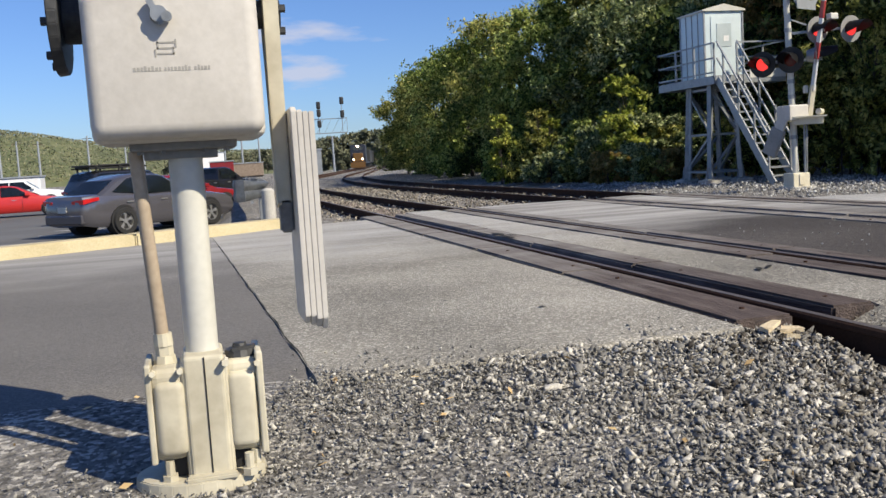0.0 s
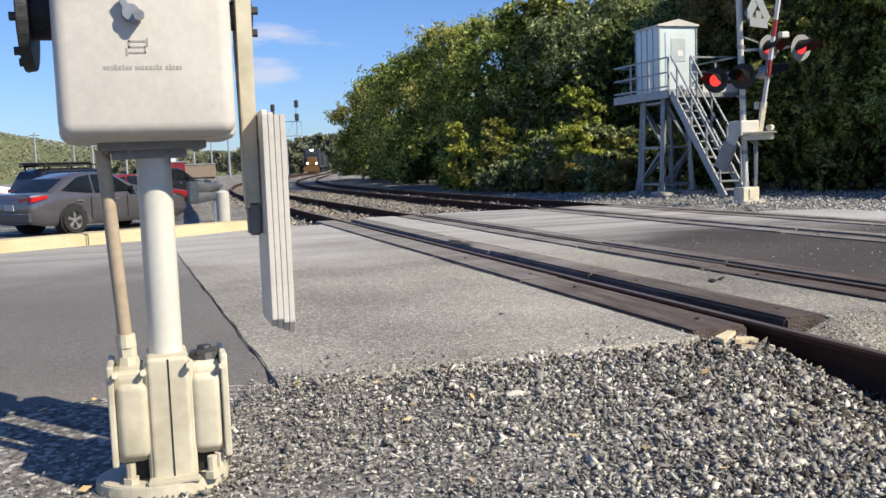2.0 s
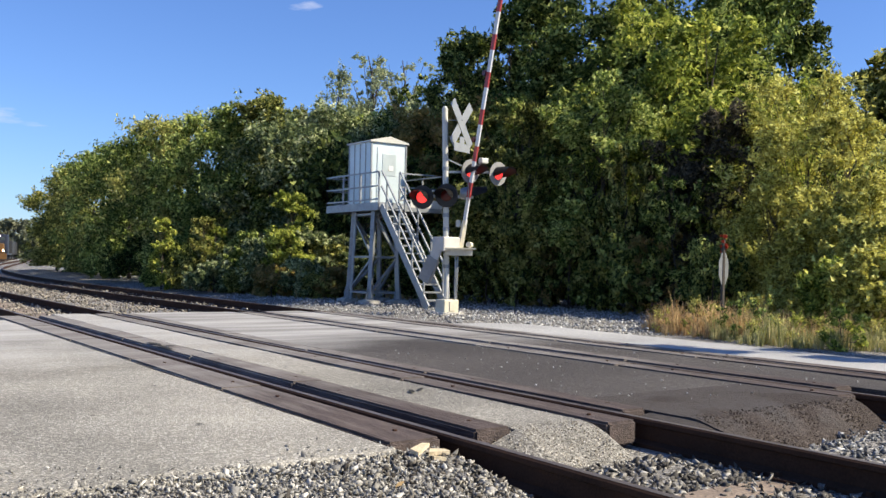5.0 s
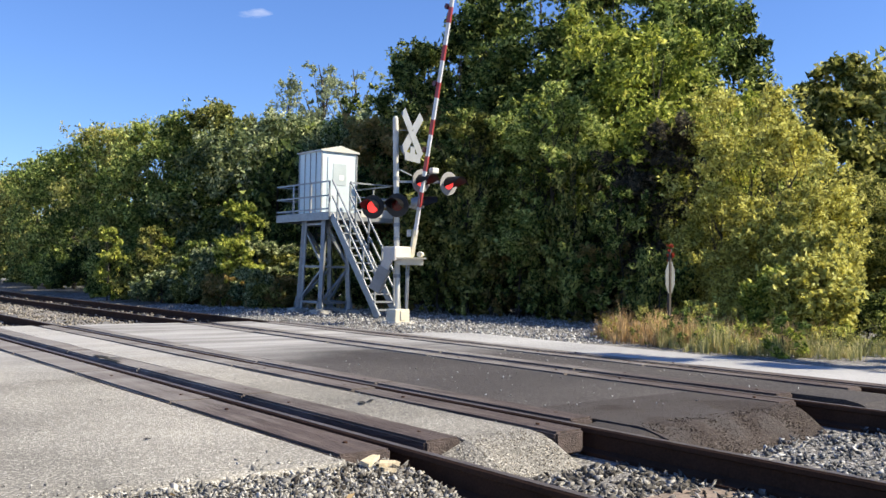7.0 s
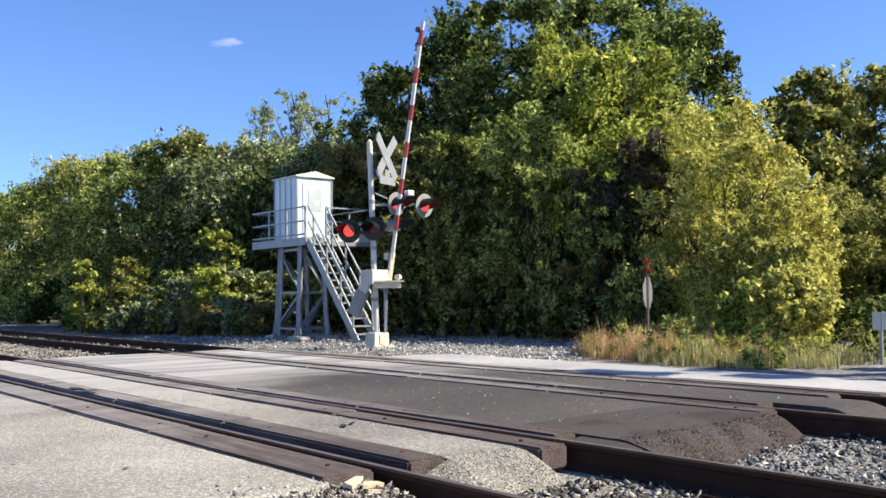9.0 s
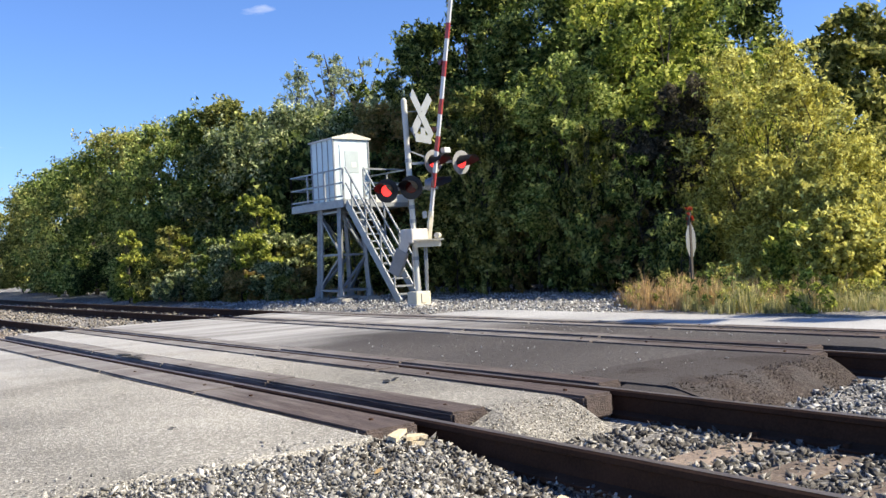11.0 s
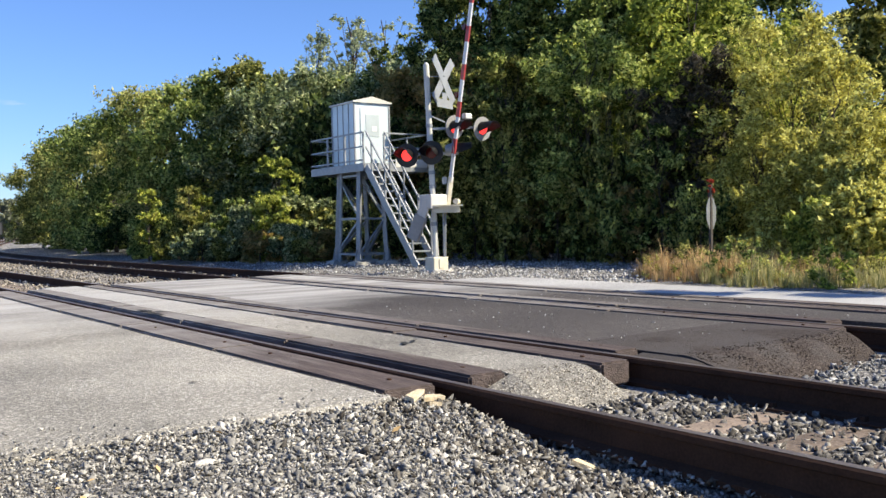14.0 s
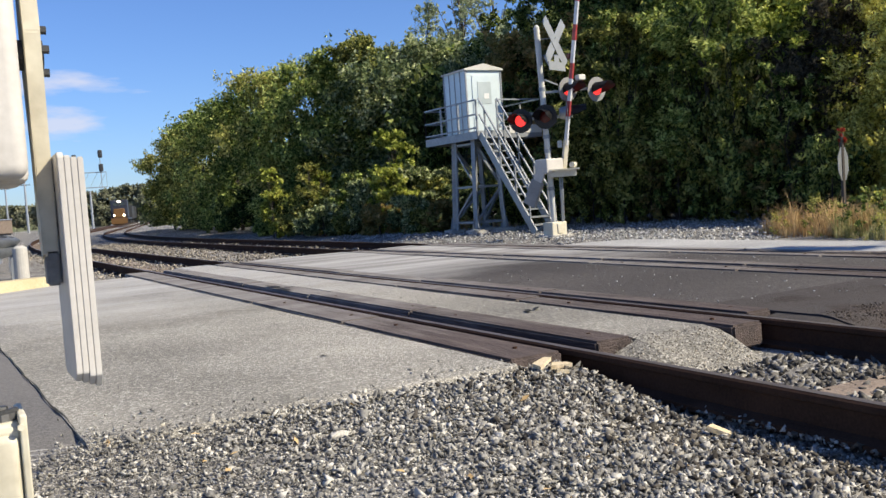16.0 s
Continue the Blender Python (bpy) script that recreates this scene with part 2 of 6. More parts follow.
M["concrete"] = material("concrete", (0.36, 0.34, 0.30), (0.52, 0.50, 0.45), 0.9, 4, 50, 0.4)
M["car_grey"] = material("grey_car_paint", (0.13, 0.125, 0.14), (0.16, 0.155, 0.17), 0.14, 2, 30, 0.0, metal=0.55, spec=0.7)
M["car_black"] = material("black_car_paint", (0.010, 0.010, 0.012), (0.016, 0.016, 0.02), 0.2, 2, 30, 0.0, spec=0.7)
M["car_red"] = material("red_car_paint", (0.16, 0.010, 0.012), (0.22, 0.014, 0.016), 0.25, 2, 30, 0.0, spec=0.7)
M["car_bright"] = material("bright_red_car_paint", (0.42, 0.02, 0.02), (0.5, 0.03, 0.025), 0.3, 2, 30, 0.0, spec=0.6)
M["car_white"] = material("white_car_paint", (0.7, 0.7, 0.7), (0.8, 0.8, 0.8), 0.3, 2, 30, 0.0, spec=0.6)
M["car_glass"] = material("dark_car_glass", (0.012, 0.016, 0.018), (0.02, 0.026, 0.03), 0.06, 2, 30, 0.0, spec=0.9)
M["tyre"] = material("tyre_rubber", (0.012, 0.012, 0.012), (0.025, 0.025, 0.025), 0.85, 8, 80, 0.3)
M["rim"] = material("alloy_rim", (0.5, 0.5, 0.5), (0.65, 0.65, 0.65), 0.3, 5, 40, 0.0, metal=0.8)
M["tail_lamp"] = material("red_tail_lamp", (0.4, 0.01, 0.012), (0.55, 0.02, 0.02), 0.15, 5, 40, 0.0, spec=0.7)
M["bark"] = material("bark", (0.035, 0.027, 0.02), (0.11, 0.09, 0.07), 0.95, 4, 30, 0.8, bump_scale=0.03)
LEAF = dict(rough=0.7, scale=0.5, fine=3, bump=0, translucent=0.44, spec=0.15, mottled=0.4)
# near-black to bright spread per leaf stands in for deep shade and sun glints
M["leaf_green"] = material("leaf_green", (0.05, 0.082, 0.018), (0.25, 0.325, 0.078), island=1.45, per_object=0.7, c3=(0.64, 0.68, 0.22), **LEAF)
# green darkened to carry the shade inside the wood
M["leaf_shaded"] = material("leaf_shaded_green", (0.02, 0.034, 0.008), (0.105, 0.15, 0.036), island=1.5, per_object=0.6, c3=(0.44, 0.48, 0.14), **LEAF)
M["leaf_olive"] = material("leaf_olive", (0.072, 0.088, 0.022), (0.34, 0.35, 0.09), island=1.45, per_object=0.5, c3=(0.62, 0.58, 0.19), **LEAF)
M["leaf_lime"] = material("leaf_lime_green", (0.11, 0.15, 0.025), (0.46, 0.51, 0.095), island=1.4, per_object=0.4, c3=(0.74, 0.72, 0.18), **LEAF)
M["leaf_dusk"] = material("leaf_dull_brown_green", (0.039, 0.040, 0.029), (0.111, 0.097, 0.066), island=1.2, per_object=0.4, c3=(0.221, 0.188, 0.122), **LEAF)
M["leaf_yellow"] = material("leaf_yellow_green", (0.22, 0.22, 0.05), (0.66, 0.6, 0.14), island=1.6, per_object=0.35, c3=(0.78, 0.76, 0.25), **LEAF)
M["leaf_brown"] = material("leaf_turning_brown", (0.209, 0.250, 0.146), (0.437, 0.481, 0.290), island=1.0, per_object=0.2, c3=(0.646, 0.654, 0.392), **LEAF)
M["leaf_sage"] = material("leaf_pale_grey_green", (0.075, 0.108, 0.045), (0.33, 0.385, 0.17), island=1.45, per_object=0.4, c3=(0.66, 0.68, 0.38), **LEAF)
M["leaf_tan"] = material("leaf_tan_orange", (0.16, 0.15, 0.05), (0.38, 0.30, 0.10), island=1.25, per_object=0.4, c3=(0.50, 0.33, 0.13), **LEAF)
M["leaf_red"] = material("leaf_red", (0.283, 0.042, 0.027), (0.592, 0.106, 0.052), island=0.9, c3=(0.700, 0.167, 0.071), **LEAF)
M["grass_dry"] = material("dry_grass", (0.341, 0.225, 0.098), (0.683, 0.473, 0.228), 0.8, 0.8, 6, 0, island=0.9, translucent=0.3, c3=(0.731, 0.535, 0.258))
M["grass_green"] = material("green_grass", (0.188, 0.206, 0.069), (0.425, 0.400, 0.163), 0.8, 0.8, 6, 0, island=0.9, translucent=0.3, c3=(0.650, 0.550, 0.275))
# distance haze is mixed into this pale, greyed leaf colour
M["leaf_far"] = material("far_foliage_with_haze", (0.1, 0.11, 0.065), (0.19, 0.195, 0.115), 0.8, 0.02, 0.2, 0, island=0.8, c3=(0.27, 0.25, 0.16))
M["hill"] = material("wooded_hill", (0.06, 0.08, 0.036), (0.145, 0.16, 0.07), 0.95, 0.03, 0.25, 0.0, mottled=0.6, c3=(0.22, 0.19, 0.09))
M["loco"] = material("dark_blue_loco_paint", (0.015, 0.018, 0.03), (0.03, 0.035, 0.05), 0.4, 1, 10, 0.0)
M["loco_yellow"] = material("yellow_loco_paint", (0.10, 0.05, 0.012), (0.15, 0.075, 0.02), 0.5, 1, 10, 0.0)
M["headlight"] = glowing("lit_headlight", (1.0, 0.80, 0.5), 30.0)
M["text_grey"] = material("embossed_grey", (0.30, 0.29, 0.26), (0.36, 0.35, 0.32), 0.6, 5, 50, 0.0)

# ---- mesh helpers ----


def link(name, mesh, mat, parent=None, label=""):
    ob = new(name, mesh)
    if mat is not None and not mesh.materials:
        mesh.materials.append(mat)
    if parent is not None:
        ob.parent = parent
    if label:
        ob["label"] = label
    return ob


def part(name, bm, mat, parent=None, label="", smooth=False, bevel=0.0):
    if bevel:
        bmesh.ops.bevel(bm, geom=[e for e in bm.edges], offset=bevel, segments=2, affect="EDGES", clamp_overlap=True)
    bmesh.ops.recalc_face_normals(bm, faces=bm.faces)
    me = bpy.data.meshes.new(name)
    bm.to_mesh(me)
    bm.free()
    if smooth:
        for p in me.polygons:
            p.use_smooth = True
        me.set_sharp_from_angle(angle=radians(42))
    return link(name, me, mat, parent, label)


def thing(name, m, label, category, group="", kind=""):
    ob = new(name)
    ob.matrix_basis = m
    return tagged(ob, label, category, group, kind)


def box(x0, x1, y0, y1, z0, z1, bm=None, m=None):
    bm = bm or bmesh.new()
    t = Matrix.Translation(((x0 + x1) / 2, (y0 + y1) / 2, (z0 + z1) / 2)) @ Matrix.Diagonal((abs(x1 - x0), abs(y1 - y0), abs(z1 - z0), 1))
    bmesh.ops.create_cube(bm, size=1, matrix=(m or Matrix()) @ t)
    return bm


def tube(a, b, r, r2=None, n=12, bm=None, caps=True):
    bm = bm or bmesh.new()
    a, b = Vector(a), Vector(b)
    q = (b - a).to_track_quat("Z", "Y").to_matrix().to_4x4()
    bmesh.ops.create_cone(bm, cap_ends=caps, segments=n, radius1=r, radius2=r if r2 is None else r2, depth=(b - a).length,
                          matrix=Matrix.Translation((a + b) / 2) @ q)
    return bm


def bar(a, b, w, d, bm=None):
    """A square bar from a to b, w wide and d deep."""
    bm = bm or bmesh.new()
    a, b = Vector(a), Vector(b)
    q = (b - a).to_track_quat("Z", "Y").to_matrix().to_4x4()
    bmesh.ops.create_cube(bm, size=1, matrix=Matrix.Translation((a + b) / 2) @ q @ Matrix.Diagonal((w, d, (b - a).length, 1)))
    return bm


def prism(points, z0, z1, bm=None, m=None):
    """The outline of (x, y) points raised from z0 to z1."""
    bm = bm or bmesh.new()
    m = m or Matrix()
    lo = [bm.verts.new(m @ Vector((x, y, z0))) for x, y in points]
    hi = [bm.verts.new(m @ Vector((x, y, z1))) for x, y in points]
    bm.faces.new(lo[::-1])
    bm.faces.new(hi)
    for k in range(len(points)):
        j = (k + 1) % len(points)
        bm.faces.new((lo[k], lo[j], hi[j], hi[k]))
    return bm


def quads(name, verts, mat, parent=None, label=""):
    """One mesh of loose quads from an array of shape (n, 4, 3)."""
    n = len(verts)
    me = bpy.data.meshes.new(name)
    me.vertices.add(4 * n)
    me.vertices.foreach_set("co", np.ascontiguousarray(verts, dtype=np.float32).ravel())
    me.loops.add(4 * n)
    me.loops.foreach_set("vertex_index", np.arange(4 * n, dtype=np.int32))
    me.polygons.add(n)
    me.polygons.foreach_set("loop_start", np.arange(0, 4 * n, 4, dtype=np.int32))
    me.update(calc_edges=True)
    return link(name, me, mat, parent, label)


def triangles(name, verts, faces, mat, parent=None, label=""):
    n = len(faces)
    me = bpy.data.meshes.new(name)
    me.vertices.add(len(verts))
    me.vertices.foreach_set("co", np.ascontiguousarray(verts, dtype=np.float32).ravel())
    me.loops.add(3 * n)
    me.loops.foreach_set("vertex_index", np.ascontiguousarray(faces, dtype=np.int32).ravel())
    me.polygons.add(n)
    me.polygons.foreach_set("loop_start", np.arange(0, 3 * n, 3, dtype=np.int32))
    me.update(calc_edges=True)
    return link(name, me, mat, parent, label)


SHARD_V = np.array([(0.95, 0.0, -0.5), (-0.5, 0.8, -0.5), (-0.5, -0.8, -0.5), (0.75, 0.15, 0.5), (-0.35, 0.65, 0.5), (-0.5, -0.6, 0.5)])
SHARD_F = np.array([(0, 2, 1), (3, 4, 5), (0, 1, 4), (0, 4, 3), (1, 2, 5), (1, 5, 4), (2, 0, 3), (2, 3, 5)])
rng = np.random.default_rng(7)


def rocks(name, centres, sizes, mat, parent=None):
    """Broken stones: jittered six-cornered shards, one island each."""
    n = len(centres)
    v = np.repeat(SHARD_V[None], n, 0) * rng.uniform(0.7, 1.15, (n, len(SHARD_V), 3)) + rng.normal(size=(n, len(SHARD_V), 3)) * 0.16
    v *= np.stack([rng.uniform(0.75, 1.35, n), rng.uniform(0.6, 1.15, n), rng.uniform(0.22, 0.6, n)], -1)[:, None]
    q = rng.normal(size=(n, 4))
    q[:, 1:3] *= 0.45
    q /= np.linalg.norm(q, axis=1, keepdims=True)
    w, x, y, z = q.T
    r = np.stack([np.stack([1 - 2 * (y * y + z * z), 2 * (x * y - z * w), 2 * (x * z + y * w)], -1),
                  np.stack([2 * (x * y + z * w), 1 - 2 * (x * x + z * z), 2 * (y * z - x * w)], -1),
                  np.stack([2 * (x * z - y * w), 2 * (y * z + x * w), 1 - 2 * (x * x + y * y)], -1)], 1)
    v = np.einsum("nij,nkj->nki", r, v) * np.asarray(sizes)[:, None, None] + np.asarray(centres)[:, None]
    f = SHARD_F[None] + (np.arange(n) * len(SHARD_V))[:, None, None]
    return triangles(name, v.reshape(-1, 3), f.reshape(-1, 3), mat, parent)


# ---- plan ----
RAILS = (3.37, 4.875, 7.47, 8.975)
ROAD_Y0, ROAD_Y1 = 4.5, 17.2          # the crossing's width along the track
BEND_Y, BEND_R = 30.0, 258.0


def bend(y):
    """How far the tracks have swung to the side at y."""
    if y < BEND_Y:
        return 0.0
    t = min(y, 85.0) - BEND_Y
    return t * t / (2 * BEND_R) + max(0.0, y - 85.0) * 55.0 / BEND_R


def heading(y):
    """The tracks' turn at y, in radians."""
    return math.atan2(max(0.0, min(y, 85.0) - BEND_Y), BEND_R)


def ground_z(x, y):
    """The gravel's height: tie level along the tracks, a little below the road beside them."""
    xx = x - bend(y)
    if 3.0 < xx < 10.2:
        z = -0.165
    elif xx <= 3.0:
        z = -0.165 + 0.055 * min(1, (3.0 - xx) / 0.5)
    else:
        z = -0.165 + 0.105 * min(1, (xx - 10.2) / 1.0)
    if 2.75 < xx < 3.29 and y < 4.2:      # the ballast lies lower along the near rail
        z = min(z, -0.165 - 0.035 * min(1, (xx - 2.75) / 0.25) * min(1, (4.2 - y) / 0.6))
    if xx < 1.0 and y > 16:               # the parking lot lies lower than the tracks
        z -= 0.62 * min(1, (y - 16) / 9) * min(1, 1.0 - xx)
    if y < 5.2 and xx < 3.2:
        low = 0.045 * max(0, min(1, 1.9 - xx))        # the hollow round the gate's foot
        z += low * (max(0, min(1, (y - 3.3) / 1.0)) - 1)
        z += (0.075 + 0.045 * max(0, min(1, (xx - 2.4) / 0.5))) * max(0, min(1, (y - 3.3) / 1.0)) * min(1, max(0, (3.4 - xx) / 0.2))
    return z - 0.02


def road_edge(x):
    """Where the paving ends towards the gravel: nearer beside the gate's foot than by the rails."""
    t = max(0, min(1, (x + 0.10) / 0.75))
    return 3.52 + 0.95 * t * t * (3 - 2 * t)


def axis(stops):
    out = []
    for a, b, step in stops:
        out += list(np.arange(a, b, step))
    return out + [stops[-1][1]]


gx = axis([(-900, -60, 84), (-60, -10, 10), (-10, 16, 0.3), (16, 60, 4), (60, 900, 84)])
gy = axis([(-900, -60, 84), (-60, -4, 8), (-4, 30, 0.5), (30, 130, 2.5), (130, 900, 77)])
gv = np.array([(x, y, ground_z(x, y)) for y in gy for x in gx])
nx = len(gx)
gf = []
for j in range(len(gy) - 1):
    for i in range(nx - 1):
        a = j * nx + i
        gf += [(a, a + 1, a + nx + 1), (a, a + nx + 1, a + nx)]
ground = triangles("ground", gv, np.array(gf), M["ground"])
tagged(ground, "grey gravel ground along the railway", "ground", kind="structure")


def sheet(name, xs, ys, height, mat, label, parent=None, warp=None):
    """A paved sheet on a grid, with a skirt that goes down at its edges."""
    bm = bmesh.new()
    grid = [[bm.verts.new((x + (warp(x, y) if warp else 0), y, height(x, y))) for x in xs] for y in ys]
    for j in range(len(ys) - 1):
        for i in range(len(xs) - 1):
            bm.faces.new((grid[j][i], grid[j][i + 1], grid[j + 1][i + 1], grid[j + 1][i]))
    for e in [e for e in bm.edges if e.is_boundary]:
        a, b = e.verts
        c, d = bm.verts.new(b.co - Vector((0, 0, 0.4))), bm.verts.new(a.co - Vector((0, 0, 0.4)))
        bm.faces.new((b, a, d, c))
    ob = part(name, bm, mat, parent, smooth=False)
    return tagged(ob, label, "road", kind="structure")


def ramp(y, y0, slope):
    """1 on the road, falling to 0 over the sloping end before y0."""
    t = max(0, min(1, (y - (y0 - slope)) / slope))
    return t * t * (3 - 2 * t)


def wob(x, y, s=1.0):
    return noise.noise((x * s, y * s, 3.7))


def lin(a, b, step):
    return list(np.linspace(a, b, max(2, int(round((b - a) / step)) + 1)))


def end_height(y0, slope, low):
    def h(x, y):
        r = ramp(y + 0.10 * wob(x, 0, 2.2), y0, slope)
        return low + (0.0 - low) * r - 0.004 + 0.008 * wob(x, y, 0.8)
    return h


YS = lin(3.6, 5.4, 0.12) + lin(5.8, ROAD_Y1, 0.6)


def lane_z(x, y):
    """The lane dips towards the gravel and ends in a ragged edge."""
    dip = 0.125 * max(0, min(1, (4.9 - y) / 1.3))
    return -0.031 - dip - 0.14 * (1 - ramp(y + 0.12 * wob(x, 1, 1.7) + 0.05 * wob(x, y, 6), road_edge(x) + 0.02, 0.25))


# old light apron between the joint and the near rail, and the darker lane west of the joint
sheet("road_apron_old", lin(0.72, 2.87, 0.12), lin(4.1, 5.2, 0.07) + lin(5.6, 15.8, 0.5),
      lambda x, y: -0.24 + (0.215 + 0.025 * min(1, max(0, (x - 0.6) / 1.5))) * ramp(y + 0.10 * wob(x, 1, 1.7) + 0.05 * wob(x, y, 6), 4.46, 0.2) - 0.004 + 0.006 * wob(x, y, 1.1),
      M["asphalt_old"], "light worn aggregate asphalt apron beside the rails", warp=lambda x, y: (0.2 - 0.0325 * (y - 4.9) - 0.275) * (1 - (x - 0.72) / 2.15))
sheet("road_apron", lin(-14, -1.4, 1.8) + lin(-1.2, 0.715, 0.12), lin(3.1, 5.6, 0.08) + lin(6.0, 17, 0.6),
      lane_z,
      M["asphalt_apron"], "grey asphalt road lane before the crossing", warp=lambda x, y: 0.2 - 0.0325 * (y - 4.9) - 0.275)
sheet("road_gauge", lin(3.86, 4.47, 0.12), YS, end_height(4.68, 0.72, -0.24), M["asphalt_old"], "asphalt between the rails of the first track")
slope = end_height(4.68, 0.72, -0.24)
slope_low = end_height(5.15, 0.8, -0.24)


def slope_side(x, y):
    """The crumbled end falls away towards the near rail."""
    f = min(1, max(0, (3.858 - x) / 0.42))
    return slope(x, y) * (1 - f) + slope_low(x, y) * f


sheet("road_gauge_end", lin(3.44, 3.858, 0.08), lin(3.6, 4.61, 0.07), slope_side, M["asphalt_old"], "crumbling end of the asphalt beside the near rail")
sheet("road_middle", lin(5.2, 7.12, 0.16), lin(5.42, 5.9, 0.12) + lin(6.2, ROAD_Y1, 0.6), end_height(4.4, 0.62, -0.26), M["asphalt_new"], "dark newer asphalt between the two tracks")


def middle_end(x, y):
    """The end between the tracks runs out longer beside the near rail."""
    run = 0.95 - 0.45 * (x - 5.2) / 1.9
    return -0.264 + 0.26 * ramp(y + 0.08 * wob(x, 0, 2.2), 4.38, run) + 0.008 * wob(x, y, 0.8)



sheet("road_patch", lin(5.2, 7.12, 0.08), lin(3.2, 5.42, 0.07), lambda x, y: middle_end(x, y) + 0.012 * wob(x, y, 5) * (1 - ramp(y, 4.6, 0.3)), M["asphalt_patch"], "brown-black rough asphalt patch sloping to the ballast")
sheet("road_patch_side", lin(4.96, 5.197, 0.08), lin(3.2, 4.735, 0.07), lambda x, y: middle_end(5.2, y) - 0.012 - 0.15 * (5.2 - x), M["asphalt_patch"], "brown-black asphalt crumbled against the rail")
sheet("road_gauge_far", lin(7.85, 8.6, 0.15), YS, end_height(4.35, 0.7, -0.24), M["asphalt_new"], "asphalt between the rails of the far track")
sheet("road_far", lin(9.3, 11.6, 0.2), lin(-16, ROAD_Y1 - 3.4, 0.6), lambda x, y: -0.006 - 0.10 * max(0, x - 10.6) - (0.0 if y < 12.6 else 0.05 * (y - 12.6)),
      M["road_pale"], "pale asphalt road beyond the far track")
sheet("parking_lot", lin(-60, 0.6, 6), lin(16.2, 30, 1.0) + lin(34, 90, 5), lambda x, y: -0.03 - 0.40 * min(1, (y - 16.2) / 8) - 0.15 * max(0, min(1, (y - 28) / 10)), M["asphalt_lot"], "dark asphalt parking lot")

# ---- tracks ----
RAIL_SECTION = [(-0.072, -0.188), (0.072, -0.188), (0.072, -0.158), (0.012, -0.140), (0.010, -0.046), (0.036, -0.036), (0.036, -0.008), (0.026, 0.0),
                (-0.026, 0.0), (-0.036, -0.008), (-0.036, -0.036), (-0.010, -0.046), (-0.012, -0.140), (-0.072, -0.158)]


def rail(x0, label):
    ys = [-30] + lin(-6, 26, 4) + lin(30, 260, 5)
    ob = thing("rail", Matrix(), label, "rail", "running rails")
    bm = bmesh.new()
    rings = []
    for y in ys:
        b = bend(y)
        a = heading(y)
        rings.append([bm.verts.new((x0 + b + px * math.cos(a), y - px * math.sin(a), pz)) for px, pz in RAIL_SECTION])
    for p, q in zip(rings, rings[1:]):
        for k in range(len(p)):
            j = (k + 1) % len(p)
            bm.faces.new((p[k], p[j], q[j], q[k]))
    part("rail_body", bm, M["rail"], ob)
    bm = bmesh.new()
    strips = []
    for y in ys:
        b = bend(y)
        strips.append([bm.verts.new((x0 + b + px, y, 0.0025)) for px in (-0.024, 0.022)])
    for p, q in zip(strips, strips[1:]):
        bm.faces.new((p[0], p[1], q[1], q[0]))
    part("running_surface", bm, M["railhead"], ob, "polished steel running surface")
    return ob


for x0 in RAILS:
    rail(x0, "rusty brown steel rail with a worn bright top")

# crossing timbers on both sides of each rail, in lengths with gaps
TIMBERS = ((2.90, 3.27, 4.56, 16.9), (3.545, 3.84, 4.62, 16.9), (4.49, 4.77, 4.45, 16.9), (4.93, 5.18, 4.75, 16.9),
           (7.14, 7.415, 4.5, 17.0), (7.575, 7.84, 4.8, 17.0), (8.61, 8.87, 4.7, 17.0), (9.03, 9.28, 4.4, 16.6))
rt = random.Random(5)
for x0, x1, y0, y1 in TIMBERS:
    y = y0
    while y < y1 - 0.3:
        y2 = min(y1, y + (2.4 if y > y0 else 2.5))
        bm = box(x0 + rt.uniform(0, 0.01), x1 - rt.uniform(0, 0.01), y + 0.004, y2 - 0.004, -0.16, 0.012 - rt.uniform(0, 0.010))
        ob = part("crossing_timber", bm, M["timber"], None, bevel=0.016)
        tagged(ob, "dark creosoted crossing timber with chipped edges beside the rail", "timber", "crossing timbers")
        if y < 9:
            for q in (0.3, 1.9):
                if y + q < y2 - 0.1:
                    bx_ = (x0 + x1) / 2 + rt.uniform(-0.05, 0.05)
                    part("lag_bolt", tube((bx_, y + q, 0.0), (bx_, y + q, 0.014), 0.016, 0.014, 8), M["rail"], ob, "rusty lag bolt head")
        y = y2

# ties, half buried in the ballast
tie_mesh = None
for track in (4.12, 8.22):
    y = 3.3 if track < 5 else 3.5
    k = 0
    while y > -5:
        if tie_mesh is None:
            b = box(-0.82, 1.3, -0.115, 0.115, -0.17, 0.0)
            bmesh.ops.subdivide_edges(b, edges=[e for e in b.edges if abs(e.verts[0].co.x - e.verts[1].co.x) > 1], cuts=7)
            for v in b.verts:
                v.co.z += rt.uniform(-0.008, 0.008)
                v.co.y += rt.uniform(-0.012, 0.012)
            ob = part("tie", b, M["tie"], None)
            tie_mesh = ob.data
        else:
            ob = link("tie", tie_mesh, None)
        ob.matrix_basis = pose(track + rt.uniform(-0.04, 0.04), y, -0.172, 0, 0, rt.uniform(-1.5, 1.5))
        tagged(ob, "weathered split wooden railway tie in ballast", "railway tie", "ties")
        for xr in (-0.7525, 0.7525):
            outer = 0.085 if xr < 0 else 0.17
            pl = part("tie_plate", box(xr - outer, xr + 0.17, -0.09, 0.09, 0.002, 0.014), M["rail"], ob, "rusty steel tie plate")
            for xs_, ys_ in ((-0.11, 0.06), (0.11, -0.06))[(1 if xr < 0 else 0):]:
                part("spike", box(xr + xs_ - 0.018, xr + xs_ + 0.018, ys_ - 0.015, ys_ + 0.015, 0.012, 0.04), M["rail"], pl)
        y -= 0.52
